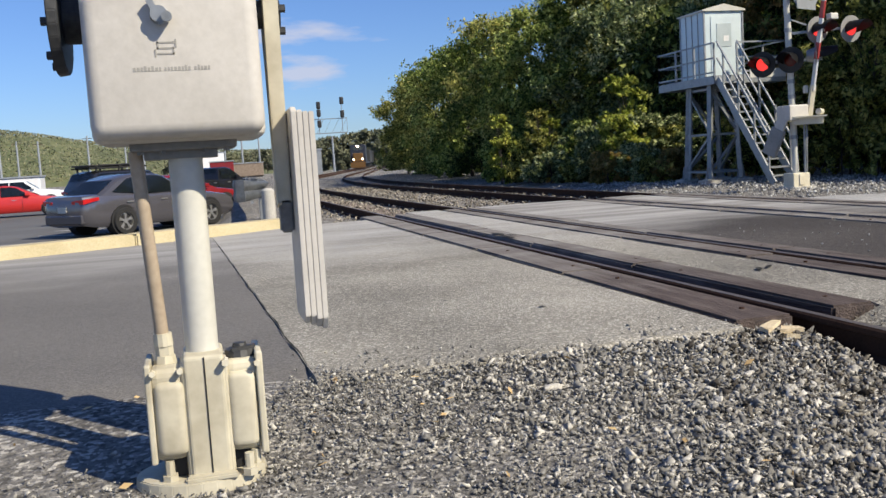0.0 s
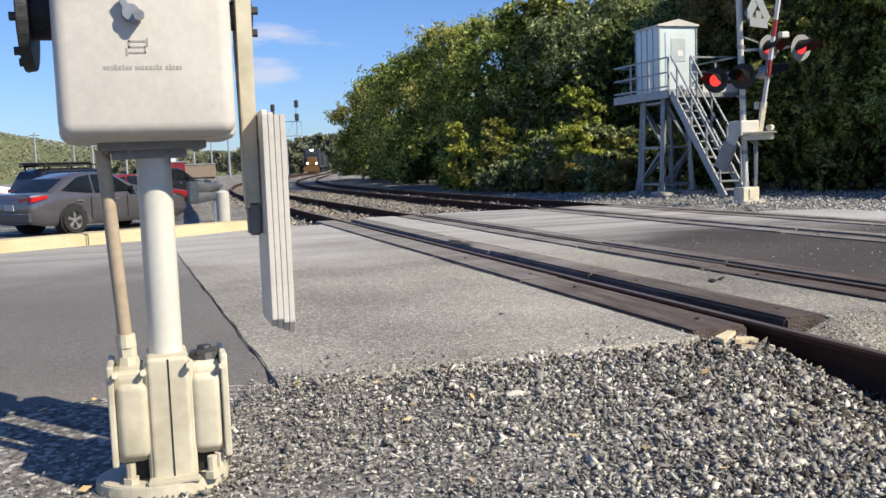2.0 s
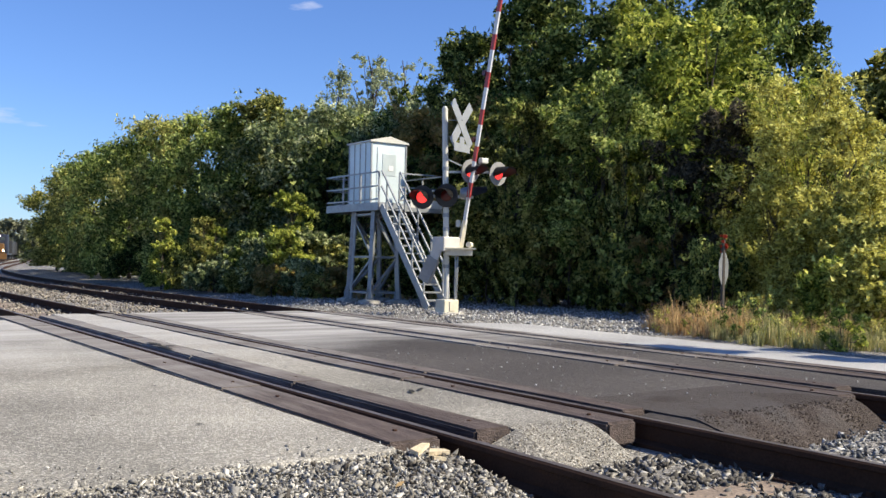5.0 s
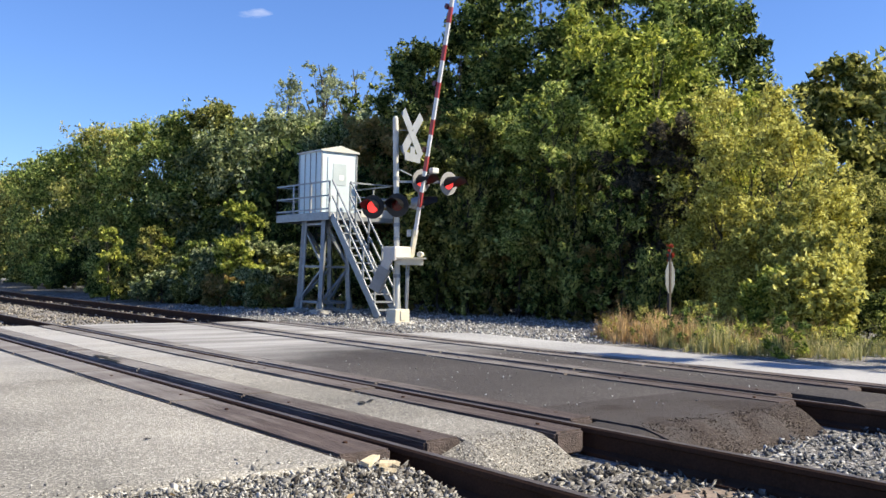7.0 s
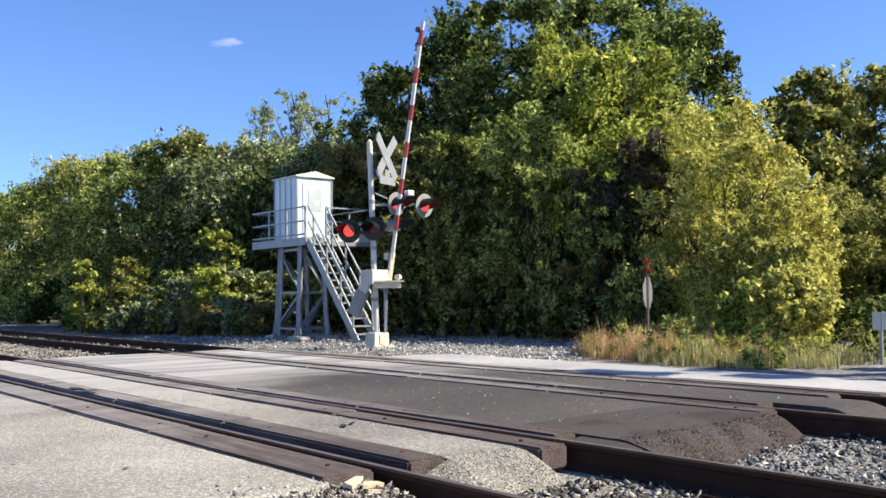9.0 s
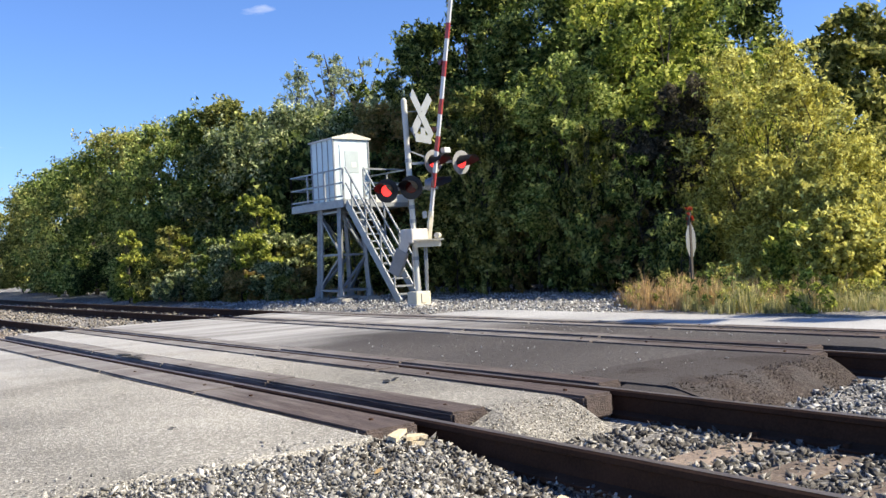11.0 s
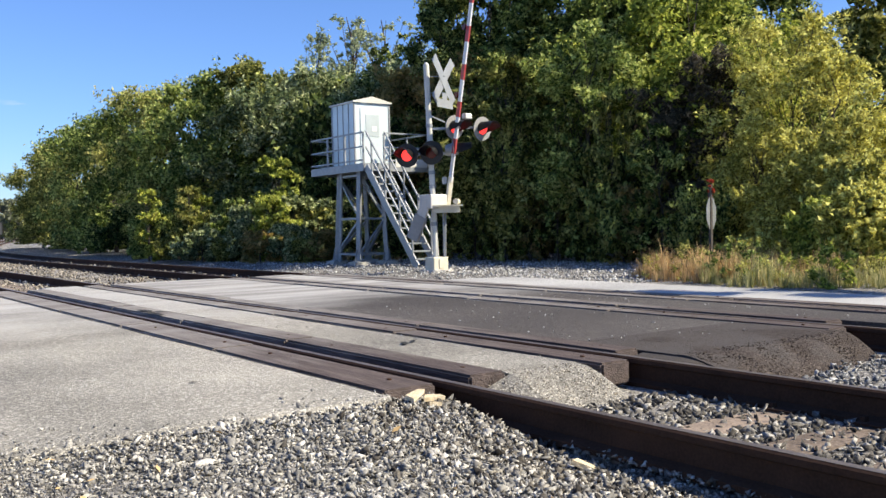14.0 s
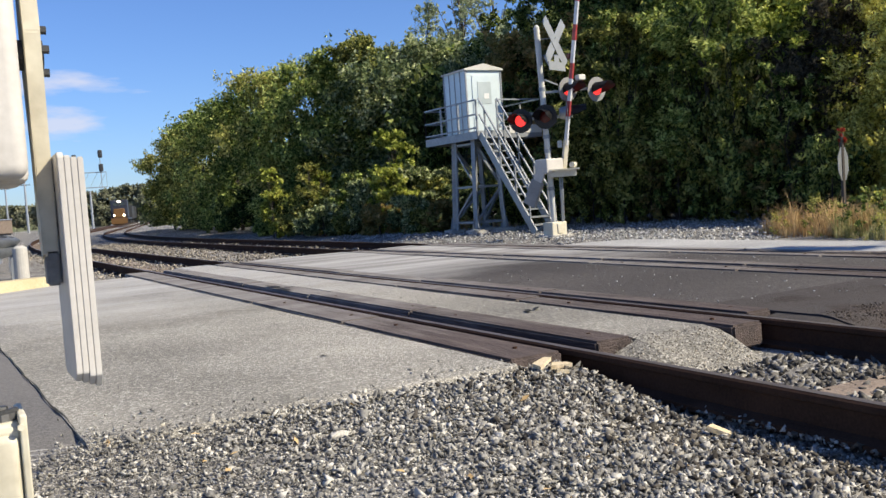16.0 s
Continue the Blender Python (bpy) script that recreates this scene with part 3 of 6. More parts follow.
for track in (4.12, 8.22):
    y = 17.6
    while y < 60:
        ob = link("tie", tie_mesh, None)
        a = math.degrees(heading(y))
        ob.matrix_basis = pose(track + bend(y), y, -0.178, 0, 0, -a)
        tagged(ob, "weathered wooden railway tie in ballast", "railway tie", "ties")
        y += 0.54


def scatter(n, x0, x1, y0, y1, keep):
    p = np.stack([rng.uniform(x0, x1, n), rng.uniform(y0, y1, n)], -1)
    return p[np.array([keep(x, y) for x, y in p])]


def near_keep(x, y):
    if rng.random() > min((y - 1.8) / 0.3, (x + 1.9) / 0.5):      # thins out into the trodden ground
        return False
    edge = road_edge(x) + 0.16 * wob(x, 2, 1.3)
    if x > 2.88:
        edge = 4.54
    if y > edge:
        return rng.random() < 0.5 * math.exp(-(y - edge) / 0.13)
    return True


pts = scatter(106000, -1.9, 3.32, 1.8, 5.1, near_keep)
gravel = rocks("near_gravel", [(x, y, max(ground_z(x, y), ((lane_z(x, y) - 0.004) if y > road_edge(x) else -1) if x < 0.65 else (-0.028 - 0.16 * max(0, 4.5 - y)) if x < 2.9 and y > 4.1 else -1) + 0.008 + rng.uniform(-0.010, 0.012)) for x, y in pts], rng.uniform(0.30, 1.0, len(pts)) ** 2.6 * 0.0138 * (1 + 1.05 / (1 + np.exp(-(pts[:, 0] - 1.5 + 0.4 * rng.normal(size=len(pts))) * 2.5))) * (1 + 0.8 * (rng.random(len(pts)) < 0.05)), M["stone"])
pts = scatter(12000, 1.9, 3.30, -1.0, 4.5, lambda x, y: rng.random() < 0.9 * ((x - 1.8) / 1.3) ** 1.5 * min(1, (y + 1.0) / 2))
g1 = rocks("track_side_ballast", [(x, y, ground_z(x, y) + 0.012 + rng.uniform(-0.01, 0.012)) for x, y in pts], rng.uniform(0.012, 0.032, len(pts)), M["stone_dark"])
tagged(g1, "dark rust-stained ballast stone along the near rail", "gravel", kind="stuff")
tagged(gravel, "loose crushed grey and white stone beside the track", "gravel", kind="stuff")
pts = scatter(12500, 3.45, 4.80, -2.2, 4.15, lambda x, y: abs((3.3 - y + 0.26) % 0.52 - 0.26) > 0.10 or rng.random() < 0.6 + 0.5 * wob(x, y, 3))
g2 = rocks("gauge_ballast", [(x, y, -0.196 + rng.uniform(-0.02, 0.03)) for x, y in pts], rng.uniform(0.016, 0.042, len(pts)), M["gauge_stone"])
tagged(g2, "angular ballast stone between the rails", "gravel", kind="stuff")
pts = scatter(16000, 4.95, 10.6, -2.2, 4.5, lambda x, y: (y < 3.9 or x > 9.5 or x < 7.1) and (y < 3.74 + 0.36 * (x - 5.2) / 1.9 + 0.1 * wob(x, 0, 4) or not 5.2 < x < 7.1) and not (x > 9.3 and y > 3.9))
g3 = rocks("middle_ballast", [(x, y, -0.180 + rng.uniform(-0.02, 0.035)) for x, y in pts], rng.uniform(0.014, 0.036, len(pts)), M["stone_blue"])
pts = scatter(8000, 3.46, 4.45, 3.85, 4.82, lambda x, y: rng.random() < (4.78 - y) / 0.8)
gs = rocks("slope_rubble", [(x, y, (slope(x, y) if x > 3.86 else slope_side(x, y)) + rng.uniform(-0.004, 0.006)) for x, y in pts], rng.uniform(0.003, 0.0095, len(pts)), M["ballast"])
tagged(gs, "loose stone and crumbled asphalt on the sloping road end", "rubble", kind="stuff")
pts = scatter(6500, 5.22, 7.1, 3.4, 4.46, lambda x, y: rng.random() < min(1, (4.5 - y) / 0.25))
gp_ = rocks("patch_grit", [(x, y, middle_end(x, y) + rng.uniform(-0.002, 0.004)) for x, y in pts], rng.uniform(0.004, 0.010, len(pts)), M["grit"])
tagged(gp_, "coarse brown-black grit of the crumbling asphalt end", "rubble", kind="stuff")
pts = scatter(260, 3.95, 8.5, 4.9, 9.5, lambda x, y: 3.95 < x < 4.45 or 5.25 < x < 7.08 or 7.9 < x < 8.5)
pb = rocks("loose_pebbles", [(x, y, 0.006) for x, y in pts], rng.uniform(0.005, 0.014, len(pts)), M["yard_stone"])
tagged(pb, "loose pale pebbles scattered on the asphalt", "pebbles", kind="stuff")
tagged(g3, "pale angular ballast stone between the tracks", "gravel", kind="stuff")
pts = scatter(12000, 0.5, 10.5, 17.0, 45, lambda x, y: x > 1.0)
g4 = rocks("far_ballast", [(x + bend(y), y, -0.178 + rng.uniform(-0.02, 0.04)) for x, y in pts], rng.uniform(0.025, 0.06, len(pts)), M["ballast"])
tagged(g4, "tan ballast stone along the curving tracks", "gravel", kind="stuff")
pts = scatter(15000, 10.0, 20, 10.4, 27, lambda x, y: x > 11.0 or y > 13.4)
g5 = rocks("yard_gravel", [(x + bend(y), y, ground_z(x, y) + 0.015 + rng.uniform(-0.01, 0.03)) for x, y in pts], rng.uniform(0.015, 0.042, len(pts)), M["yard_stone"])
tagged(g5, "grey gravel yard around the signal tower", "gravel", kind="stuff")

# ---- trees ----


def unit(v):
    return v / np.maximum(np.linalg.norm(v, axis=-1, keepdims=True), 1e-6)


def crown_leaves(seed, scale, boughs, sprays, leaves, size, taper, bough=0.36, rise=0.25, ragged=0.12):
    """Leaf blades of a crown: boughs fill the outline, sprays stand out of each bough, leaves sit along each spray.
    Gives the blades as triangles and the boughs' middles, in metres."""
    r = np.random.default_rng(seed)
    rad, h = scale[0], scale[2]
    z = r.uniform(0.03, 0.97, boughs)
    prof = np.sqrt(np.clip(1 - ((z - taper) / np.where(z > taper, 1.04 - taper, taper + 0.35)) ** 2, 0.03, 1))
    a = r.uniform(0, 2 * np.pi, boughs)
    out = prof * np.sqrt(r.uniform(0.12, 1.0, boughs)) * 0.90
    out *= 1 + 0.15 * np.sin(a * 3 + z * 7 + seed) + 0.10 * np.sin(a * 5 - z * 11 + seed)
    c = np.stack([rad * out * np.cos(a), rad * out * np.sin(a), h * z], -1)
    br = rad * bough * r.uniform(0.55, 1.25, boughs) * (0.55 + 0.45 * prof)
    c[:, 2] = np.clip(c[:, 2], 0.25 * br, h - 0.75 * br)
    # sprays: on the bough's skin, mostly its upper and outer side, drawn out away from the trunk
    n = boughs * sprays
    which = np.repeat(np.arange(boughs), sprays)
    away = unit(c * np.array([1, 1, 0]) + 1e-3)
    d = unit(r.normal(size=(n, 3)) + away[which] * 0.45 + np.array([0, 0, 0.4]))
    root = c[which] + d * (br[which] * r.uniform(0.35, 0.95, n) * (1 + (r.random(n) < ragged) * 0.5))[:, None] * np.array([1, 1, 0.8])
    way = unit(d * 0.7 + away[which] * 0.5 + np.array([0, 0, rise]) + r.normal(size=(n, 3)) * 0.45)
    length = br[which] * r.uniform(0.25, 0.75, n)
    k = r.integers(0, n, leaves)
    t = r.uniform(-0.3, 1.0, leaves)
    p = root[k] + way[k] * (t * length[k])[:, None] + r.normal(size=(leaves, 3)) * (length[k] * 0.26 * (1.1 - 0.6 * np.clip(t, 0, 1)))[:, None]
    p[:, 2] = np.clip(p[:, 2], 0.02, None)
    nrm = unit(d[k] * 0.75 + np.array([0, 0, 0.3]) + r.normal(size=(leaves, 3)) * 0.8)
    u = unit(np.cross(nrm, r.normal(size=(leaves, 3))) + way[k] * 0.3)
    v = np.cross(nrm, u)
    s = (size * r.uniform(0.55, 1.4, leaves))[:, None]
    return np.stack([p - u * s * 0.8 - v * s * 0.5, p - u * s * 0.45 + v * s * 0.55, p + u * s * 1.1], 1), c / np.asarray(scale)


def blades_mesh(name, tri, mat, parent=None):
    n = len(tri)
    return triangles(name, tri.reshape(-1, 3), np.arange(3 * n).reshape(-1, 3), mat, parent)


def leaf_quads(p, d, scale, size, seed):
    """Leaf blades at the points p, facing roughly along d."""
    r = np.random.default_rng(seed)
    n = len(p)
    nrm = unit(d * 0.7 + np.array([0.12, -0.16, 0.2]) + r.normal(size=(n, 3)))
    u = unit(np.cross(nrm, r.normal(size=(n, 3))))
    v = np.cross(nrm, u)
    s = (size * r.uniform(0.55, 1.35, n))[:, None]
    c = p * scale
    return np.stack([c - u * s * 0.9, c - v * s * 0.42 + nrm * s * 0.08, c + u * s, c + v * s * 0.42 + nrm * s * 0.08], 1)


def limbs(seed, centres, scale, trunk_r, count, low):
    r = np.random.default_rng(seed)
    bm = bmesh.new()
    h = scale[2]
    pts = [Vector((0, 0, 0))]
    for k in range(1, 7):
        pts.append(Vector((r.normal() * 0.03 * h * k / 6, r.normal() * 0.03 * h * k / 6, low + (h * 0.92) * k / 6)))
    for k in range(6):
        tube(pts[k], pts[k + 1], trunk_r * (1 - k / 6.6), trunk_r * (1 - (k + 1) / 6.6), 8, bm)
    for c in centres[:count]:
        tip = Vector(c * scale) + Vector((0, 0, low))
        f = max(0.1, min(0.85, (tip.z - low) / h * 0.7))
        start = Vector((pts[1] * (1 - f) + pts[5] * f))
        mid = (start + tip) / 2 + Vector((0, 0, -0.04 * h))
        tube(start, mid, trunk_r * 0.32 * (1.1 - f), trunk_r * 0.2 * (1.1 - f), 5, bm)
        tube(mid, tip, trunk_r * 0.2 * (1.1 - f), 0.008, 5, bm)
    return bm


CROWNS = {}


def tree(name, x, y, z, height, radius, leaf, label, category="tree", low=0.0, leaves=27000, size=0.083, boughs=44, sprays=22, taper=0.45, seed=0,
         turn=None, trunk=None, count=24, bough=0.31, rise=0.25, ragged=0.12):
    """A tapered trunk with limbs and a crown of boughs, sprays and single leaves; alike trees share one crown, stretched to their size."""
    key = (name, leaf, seed, round(1.5 * math.log2((height - low) / radius)))
    ob = thing(name, pose(x, y, z, 0, 0, rt.uniform(0, 360) if turn is None else turn), label, category)
    if key not in CROWNS:
        scale = np.array([radius, radius, height - low])
        tri, c = crown_leaves(seed + 11, scale, boughs, sprays, leaves, size, taper, bough, rise, ragged)
        crown = blades_mesh("crown", tri, M[leaf], ob)
        t = part("trunk", limbs(seed, c, scale, trunk or 0.016 * height, count, low), M["bark"], ob)
        CROWNS[key] = (crown.data, t.data, height - low, radius)
        crown.location.z = low
    else:
        cm, tm, h0, r0 = CROWNS[key]
        f = (radius / r0, radius / r0, (height - low) / h0)
        o = link("crown", cm, None, ob)
        o.scale, o.location.z = f, low
        link("trunk", tm, None, ob).scale = f
    return ob


def polar(az, dist):
    return 0.12 + dist * math.sin(radians(az)), 0.1 + dist * math.cos(radians(az))


def top(el, dist):
    return 1.0 + dist * math.tan(radians(el)) + 0.1


KIND = {"leaf_green": "green leafy tree at the edge of the wood", "leaf_shaded": "dark green leafy tree in the wood, shade in its colour", "leaf_olive": "olive green tree with some turning leaves",
        "leaf_yellow": "yellow-green sunlit tree in the wood", "leaf_lime": "tall bright yellow-green leafy tree in the wood",
        "leaf_sage": "pale grey-green leafy tree in the wood", "leaf_tan": "small tree with tan and orange turning leaves",
        "leaf_brown": "thin tree with sparse olive-brown leaves against the sky"}
# az, distance, elevation of the top, radius, leaf, seed
WOOD = ((12.5, 74, 3.9, 2.8, "leaf_olive", 1), (13.4, 70, 4.7, 3.0, "leaf_olive", 5), (14.4, 62, 5.5, 3.2, "leaf_olive", 1), (15.4, 56, 6.0, 3.2, "leaf_olive", 4),
        (16.4, 50, 6.8, 3.3, "leaf_green", 3), (17.8, 46, 7.9, 3.3, "leaf_green", 5), (19.6, 42, 8.4, 3.1, "leaf_olive", 1), (21.4, 40, 8.7, 3.1, "leaf_green", 5),
        (23.2, 38, 9.6, 3.0, "leaf_green", 3), (24.6, 37, 10.2, 2.0, "leaf_olive", 1), (26.4, 36, 9.2, 3.0, "leaf_sage", 2), (28.8, 36, 9.9, 3.0, "leaf_sage", 3),
        (30.8, 38, 9.0, 3.2, "leaf_green", 3), (33.0, 37, 10.0, 3.0, "leaf_sage", 2), (35.0, 36, 11.0, 2.8, "leaf_shaded", 4),
        (36.8, 34, 13.6, 2.4, "leaf_shaded", 7), (38.8, 33, 15.2, 2.6, "leaf_shaded", 7), (41.0, 33, 17.0, 2.8, "leaf_shaded", 7), (43.4, 32, 18.6, 3.0, "leaf_green", 12),
        (45.6, 31, 18.8, 3.0, "leaf_shaded", 7), (48.0, 30, 17.8, 3.0, "leaf_green", 12), (50.6, 31, 17.6, 2.9, "leaf_shaded", 4), (52.6, 29, 17.2, 2.5, "leaf_green", 3),
        (54.2, 30, 15.6, 2.0, "leaf_shaded", 5), (51.0, 25, 14.4, 2.3, "leaf_lime", 6), (47.2, 26, 15.4, 2.2, "leaf_lime", 6), (44.6, 24.4, 11.5, 1.7, "leaf_green", 3), (42.2, 30.5, 12.5, 2.2, "leaf_shaded", 5), (48.6, 27, 12.0, 2.0, "leaf_shaded", 5),
        (39.2, 25.4, 9.6, 1.6, "leaf_olive", 4), (36.8, 32, 10.0, 1.7, "leaf_tan", 1), (34.0, 34, 9.2, 2.0, "leaf_tan", 1),
        (59.6, 33, 11.2, 1.5, "leaf_sage", 3), (62.3, 30, 12.2, 2.3, "leaf_olive", 4), (65.4, 30, 12.0, 2.8, "leaf_olive", 1), (68.4, 29, 9.0, 2.2, "leaf_olive", 1),
        (63.8, 24, 6.0, 1.8, "leaf_olive", 4), (56.6, 26, 8.8, 1.6, "leaf_green", 3))
for az, dist, el, rad, leaf, seed in WOOD:
    x, y = polar(az, dist)
    el *= 0.955 if az < 34 else 1.0
    # the tall dark trees carry steep, pointed shoots
    tree("tree", x, y, -0.1, top(el, dist), rad, leaf, KIND[leaf], seed=seed, low=0.4, rise=1.1 if seed in (7, 12) else 0.25, ragged=0.3 if seed in (7, 12) else 0.14)
for az, dist, el, rad in ((28.6, 46, 11.8, 1.9), (30.2, 46, 12.6, 2.2), (32.0, 46, 12.5, 2.2), (24.2, 45, 10.2, 0.8)):
    x, y = polar(az, dist)
    tree("tree", x, y, -0.1, top(el, dist), rad, "leaf_brown", KIND["leaf_brown"], seed=8, low=4.0, leaves=4800, size=0.078, boughs=44, sprays=8, bough=0.24, count=40, ragged=0.6)
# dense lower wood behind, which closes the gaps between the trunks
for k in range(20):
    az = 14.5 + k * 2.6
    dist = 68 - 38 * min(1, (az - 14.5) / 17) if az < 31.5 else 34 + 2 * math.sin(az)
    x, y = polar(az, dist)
    tree("understorey_tree", x, y, -0.1, 5.0 + 0.8 * math.sin(az * 1.7), 2.9, "leaf_shaded", "dense understorey tree, shade put into its dark leaves", seed=9, low=0.0, leaves=8500, size=0.125, taper=0.35)
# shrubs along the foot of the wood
SHRUBS = ((14.4, 58, 1.9, 1.6, "leaf_shaded"), (15.4, 50, 2.0, 1.6, "leaf_shaded"), (17.0, 42, 1.9, 1.4, "leaf_shaded"), (18.4, 37, 1.5, 1.1, "leaf_green"), (19.6, 34.5, 1.6, 0.9, "leaf_shaded"),
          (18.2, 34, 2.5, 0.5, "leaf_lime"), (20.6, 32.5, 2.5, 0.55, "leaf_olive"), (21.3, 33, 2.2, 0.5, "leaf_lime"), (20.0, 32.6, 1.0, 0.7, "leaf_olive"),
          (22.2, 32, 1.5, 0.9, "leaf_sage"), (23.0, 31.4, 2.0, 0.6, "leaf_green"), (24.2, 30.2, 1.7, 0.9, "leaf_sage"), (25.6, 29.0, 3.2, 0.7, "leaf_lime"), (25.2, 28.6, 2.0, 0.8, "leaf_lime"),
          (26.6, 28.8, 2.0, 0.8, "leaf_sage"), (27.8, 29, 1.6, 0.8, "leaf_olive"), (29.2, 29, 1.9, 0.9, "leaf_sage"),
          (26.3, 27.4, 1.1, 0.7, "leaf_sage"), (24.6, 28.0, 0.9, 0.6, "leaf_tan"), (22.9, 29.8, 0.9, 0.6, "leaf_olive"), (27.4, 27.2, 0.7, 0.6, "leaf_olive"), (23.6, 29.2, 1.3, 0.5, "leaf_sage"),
          (31.5, 29.5, 1.5, 1.3, "leaf_shaded"), (34.5, 28, 1.5, 1.3, "leaf_shaded"), (38, 26, 2.6, 1.5, "leaf_shaded"), (41.5, 25.5, 2.4, 1.4, "leaf_shaded"), (45, 24, 2.6, 1.5, "leaf_shaded"),
          (48.5, 22.5, 2.6, 1.4, "leaf_shaded"), (51, 20, 1.6, 0.9, "leaf_shaded"),
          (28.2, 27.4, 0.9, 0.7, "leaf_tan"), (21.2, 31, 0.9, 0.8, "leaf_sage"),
          (61.8, 24.5, 2.6, 1.3, "leaf_shaded"), (64.4, 24, 2.8, 1.4, "leaf_olive"), (67.3, 23.5, 2.6, 1.4, "leaf_shaded"), (70, 23, 2.8, 1.4, "leaf_shaded"),
          (62.4, 18.6, 0.9, 0.9, "leaf_shaded"), (64.8, 18.0, 1.0, 0.9, "leaf_shaded"), (67.4, 17.4, 1.0, 0.9, "leaf_shaded"), (70.2, 17.0, 1.0, 0.9, "leaf_shaded"))
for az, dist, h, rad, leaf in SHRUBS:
    x, y = polar(az, dist)
    tree("shrub", x, y, -0.1, h, rad, leaf, {"leaf_yellow": "golden-leaved young shrub at the foot of the wood", "leaf_tan": "tan turning shrub at the foot of the wood"}.get(leaf, "leafy shrub at the foot of the wood"),
         "shrub", leaves=7000, size=0.07, boughs=30, sprays=10, taper=0.35, seed=21, trunk=0.03, count=16, bough=0.26, rise=0.9, ragged=0.6)
# trees along the road that shade its far side
for x, y, h, rad in ((17.0, 0.5, 9.6, 1.1), (16.5, -0.8, 8.0, 1.0)):
    tree("tree", x, y, -0.1, h, rad, "leaf_shaded", KIND["leaf_shaded"], seed=14, low=0.6, leaves=12000, size=0.12)
# thin saplings that catch the sun before the dark of the wood
for az, dist, h, rad, leaf in ((35.6, 25.6, 3.4, 0.7, "leaf_tan"), (37.6, 25.0, 2.6, 0.8, "leaf_olive"), (39.4, 24.6, 4.0, 0.8, "leaf_olive"), (41.0, 24.4, 1.9, 0.7, "leaf_tan"), (42.6, 24.0, 4.6, 0.9, "leaf_green"),
                               (44.4, 23.2, 2.4, 0.8, "leaf_olive"), (46.0, 23.0, 4.2, 0.9, "leaf_olive"), (47.6, 22.0, 2.0, 0.7, "leaf_tan"), (48.8, 21.6, 3.6, 0.8, "leaf_green"), (40.2, 24.9, 6.2, 1.0, "leaf_green"),
                               (44.8, 23.6, 6.6, 1.1, "leaf_green"), (31.4, 27.5, 2.0, 0.7, "leaf_olive")):
    x, y = polar(az, dist)
    tree("sapling", x, y, -0.1, h, rad, leaf, "thin sapling with scattered leaves before the dark wood", "tree", leaves=3600, size=0.055, boughs=26, sprays=7, taper=0.5, seed=51, trunk=0.025, count=16,
         bough=0.26, rise=0.5, ragged=0.6)
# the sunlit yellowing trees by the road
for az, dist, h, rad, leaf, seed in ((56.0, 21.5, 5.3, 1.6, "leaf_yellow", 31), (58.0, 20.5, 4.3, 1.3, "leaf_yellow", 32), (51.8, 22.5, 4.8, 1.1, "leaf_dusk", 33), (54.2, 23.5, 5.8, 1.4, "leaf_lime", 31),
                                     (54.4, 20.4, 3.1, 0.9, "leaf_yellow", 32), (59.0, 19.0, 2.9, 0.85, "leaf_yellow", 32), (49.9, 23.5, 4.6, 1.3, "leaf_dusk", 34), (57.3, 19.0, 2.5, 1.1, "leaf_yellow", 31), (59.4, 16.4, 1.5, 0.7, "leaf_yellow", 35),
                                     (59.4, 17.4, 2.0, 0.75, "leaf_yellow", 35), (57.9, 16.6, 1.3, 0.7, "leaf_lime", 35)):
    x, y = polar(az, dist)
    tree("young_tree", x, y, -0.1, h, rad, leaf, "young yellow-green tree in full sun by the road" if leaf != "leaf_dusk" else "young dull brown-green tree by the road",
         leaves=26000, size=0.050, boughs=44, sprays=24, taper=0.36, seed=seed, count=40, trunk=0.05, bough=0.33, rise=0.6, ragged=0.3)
# ---- near crossing gate ----


def rounded_box(x0, x1, y0, y1, z0, z1, r, seg=3):
    bm = box(x0, x1, y0, y1, z0, z1)
    bmesh.ops.bevel(bm, geom=bm.edges[:], offset=r, segments=seg, affect="EDGES", profile=0.5)
    return bm


def bolt(p, d, r, h, parent, mat, name="bolt"):
    p, d = Vector(p), Vector(d)
    return part(name, tube(p, p + d * h, r, None, 6), mat, parent)


gate = thing("crossing_gate", Matrix.Translation((-0.145, -0.085, 0.027)) @ Matrix.Scale(1.03, 4), "grey-white gate mechanism on a post with cream cast base", "crossing gate")
GX, GY, GZ = 0.302, 3.6, -0.165
part("mast", tube((GX, GY, 0.26), (GX, GY, 2.2), 0.057, None, 32), M["white_paint"], gate, "pale grey painted steel post", smooth=True)
bm = tube((0.268, GY, GZ - 0.06), (0.268, GY, GZ + 0.035), 0.235, 0.222, 28)
bmesh.ops.scale(bm, vec=(1, 0.78, 1), space=Matrix.Translation((0, -GY, 0)), verts=bm.verts)
part("base_flange", bm, M["cast_cream"], gate, "cream painted round cast flange", bevel=0.004)
body = part("base_casting", rounded_box(0.235, 0.372, GY - 0.13, GY + 0.11, GZ + 0.03, 0.292, 0.014), M["cast_cream"], gate, "cream painted split cast post base")
part("joint_groove", box(0.303, 0.308, GY - 0.1325, GY - 0.128, GZ + 0.035, 0.286), M["black"], body)
part("left_housing", rounded_box(0.118, 0.236, GY - 0.115, GY + 0.10, -0.062, 0.258, 0.03), M["cast_cream"], body)
part("right_housing", rounded_box(0.371, 0.488, GY - 0.105, GY + 0.10, -0.062, 0.262, 0.03), M["cast_cream"], body)
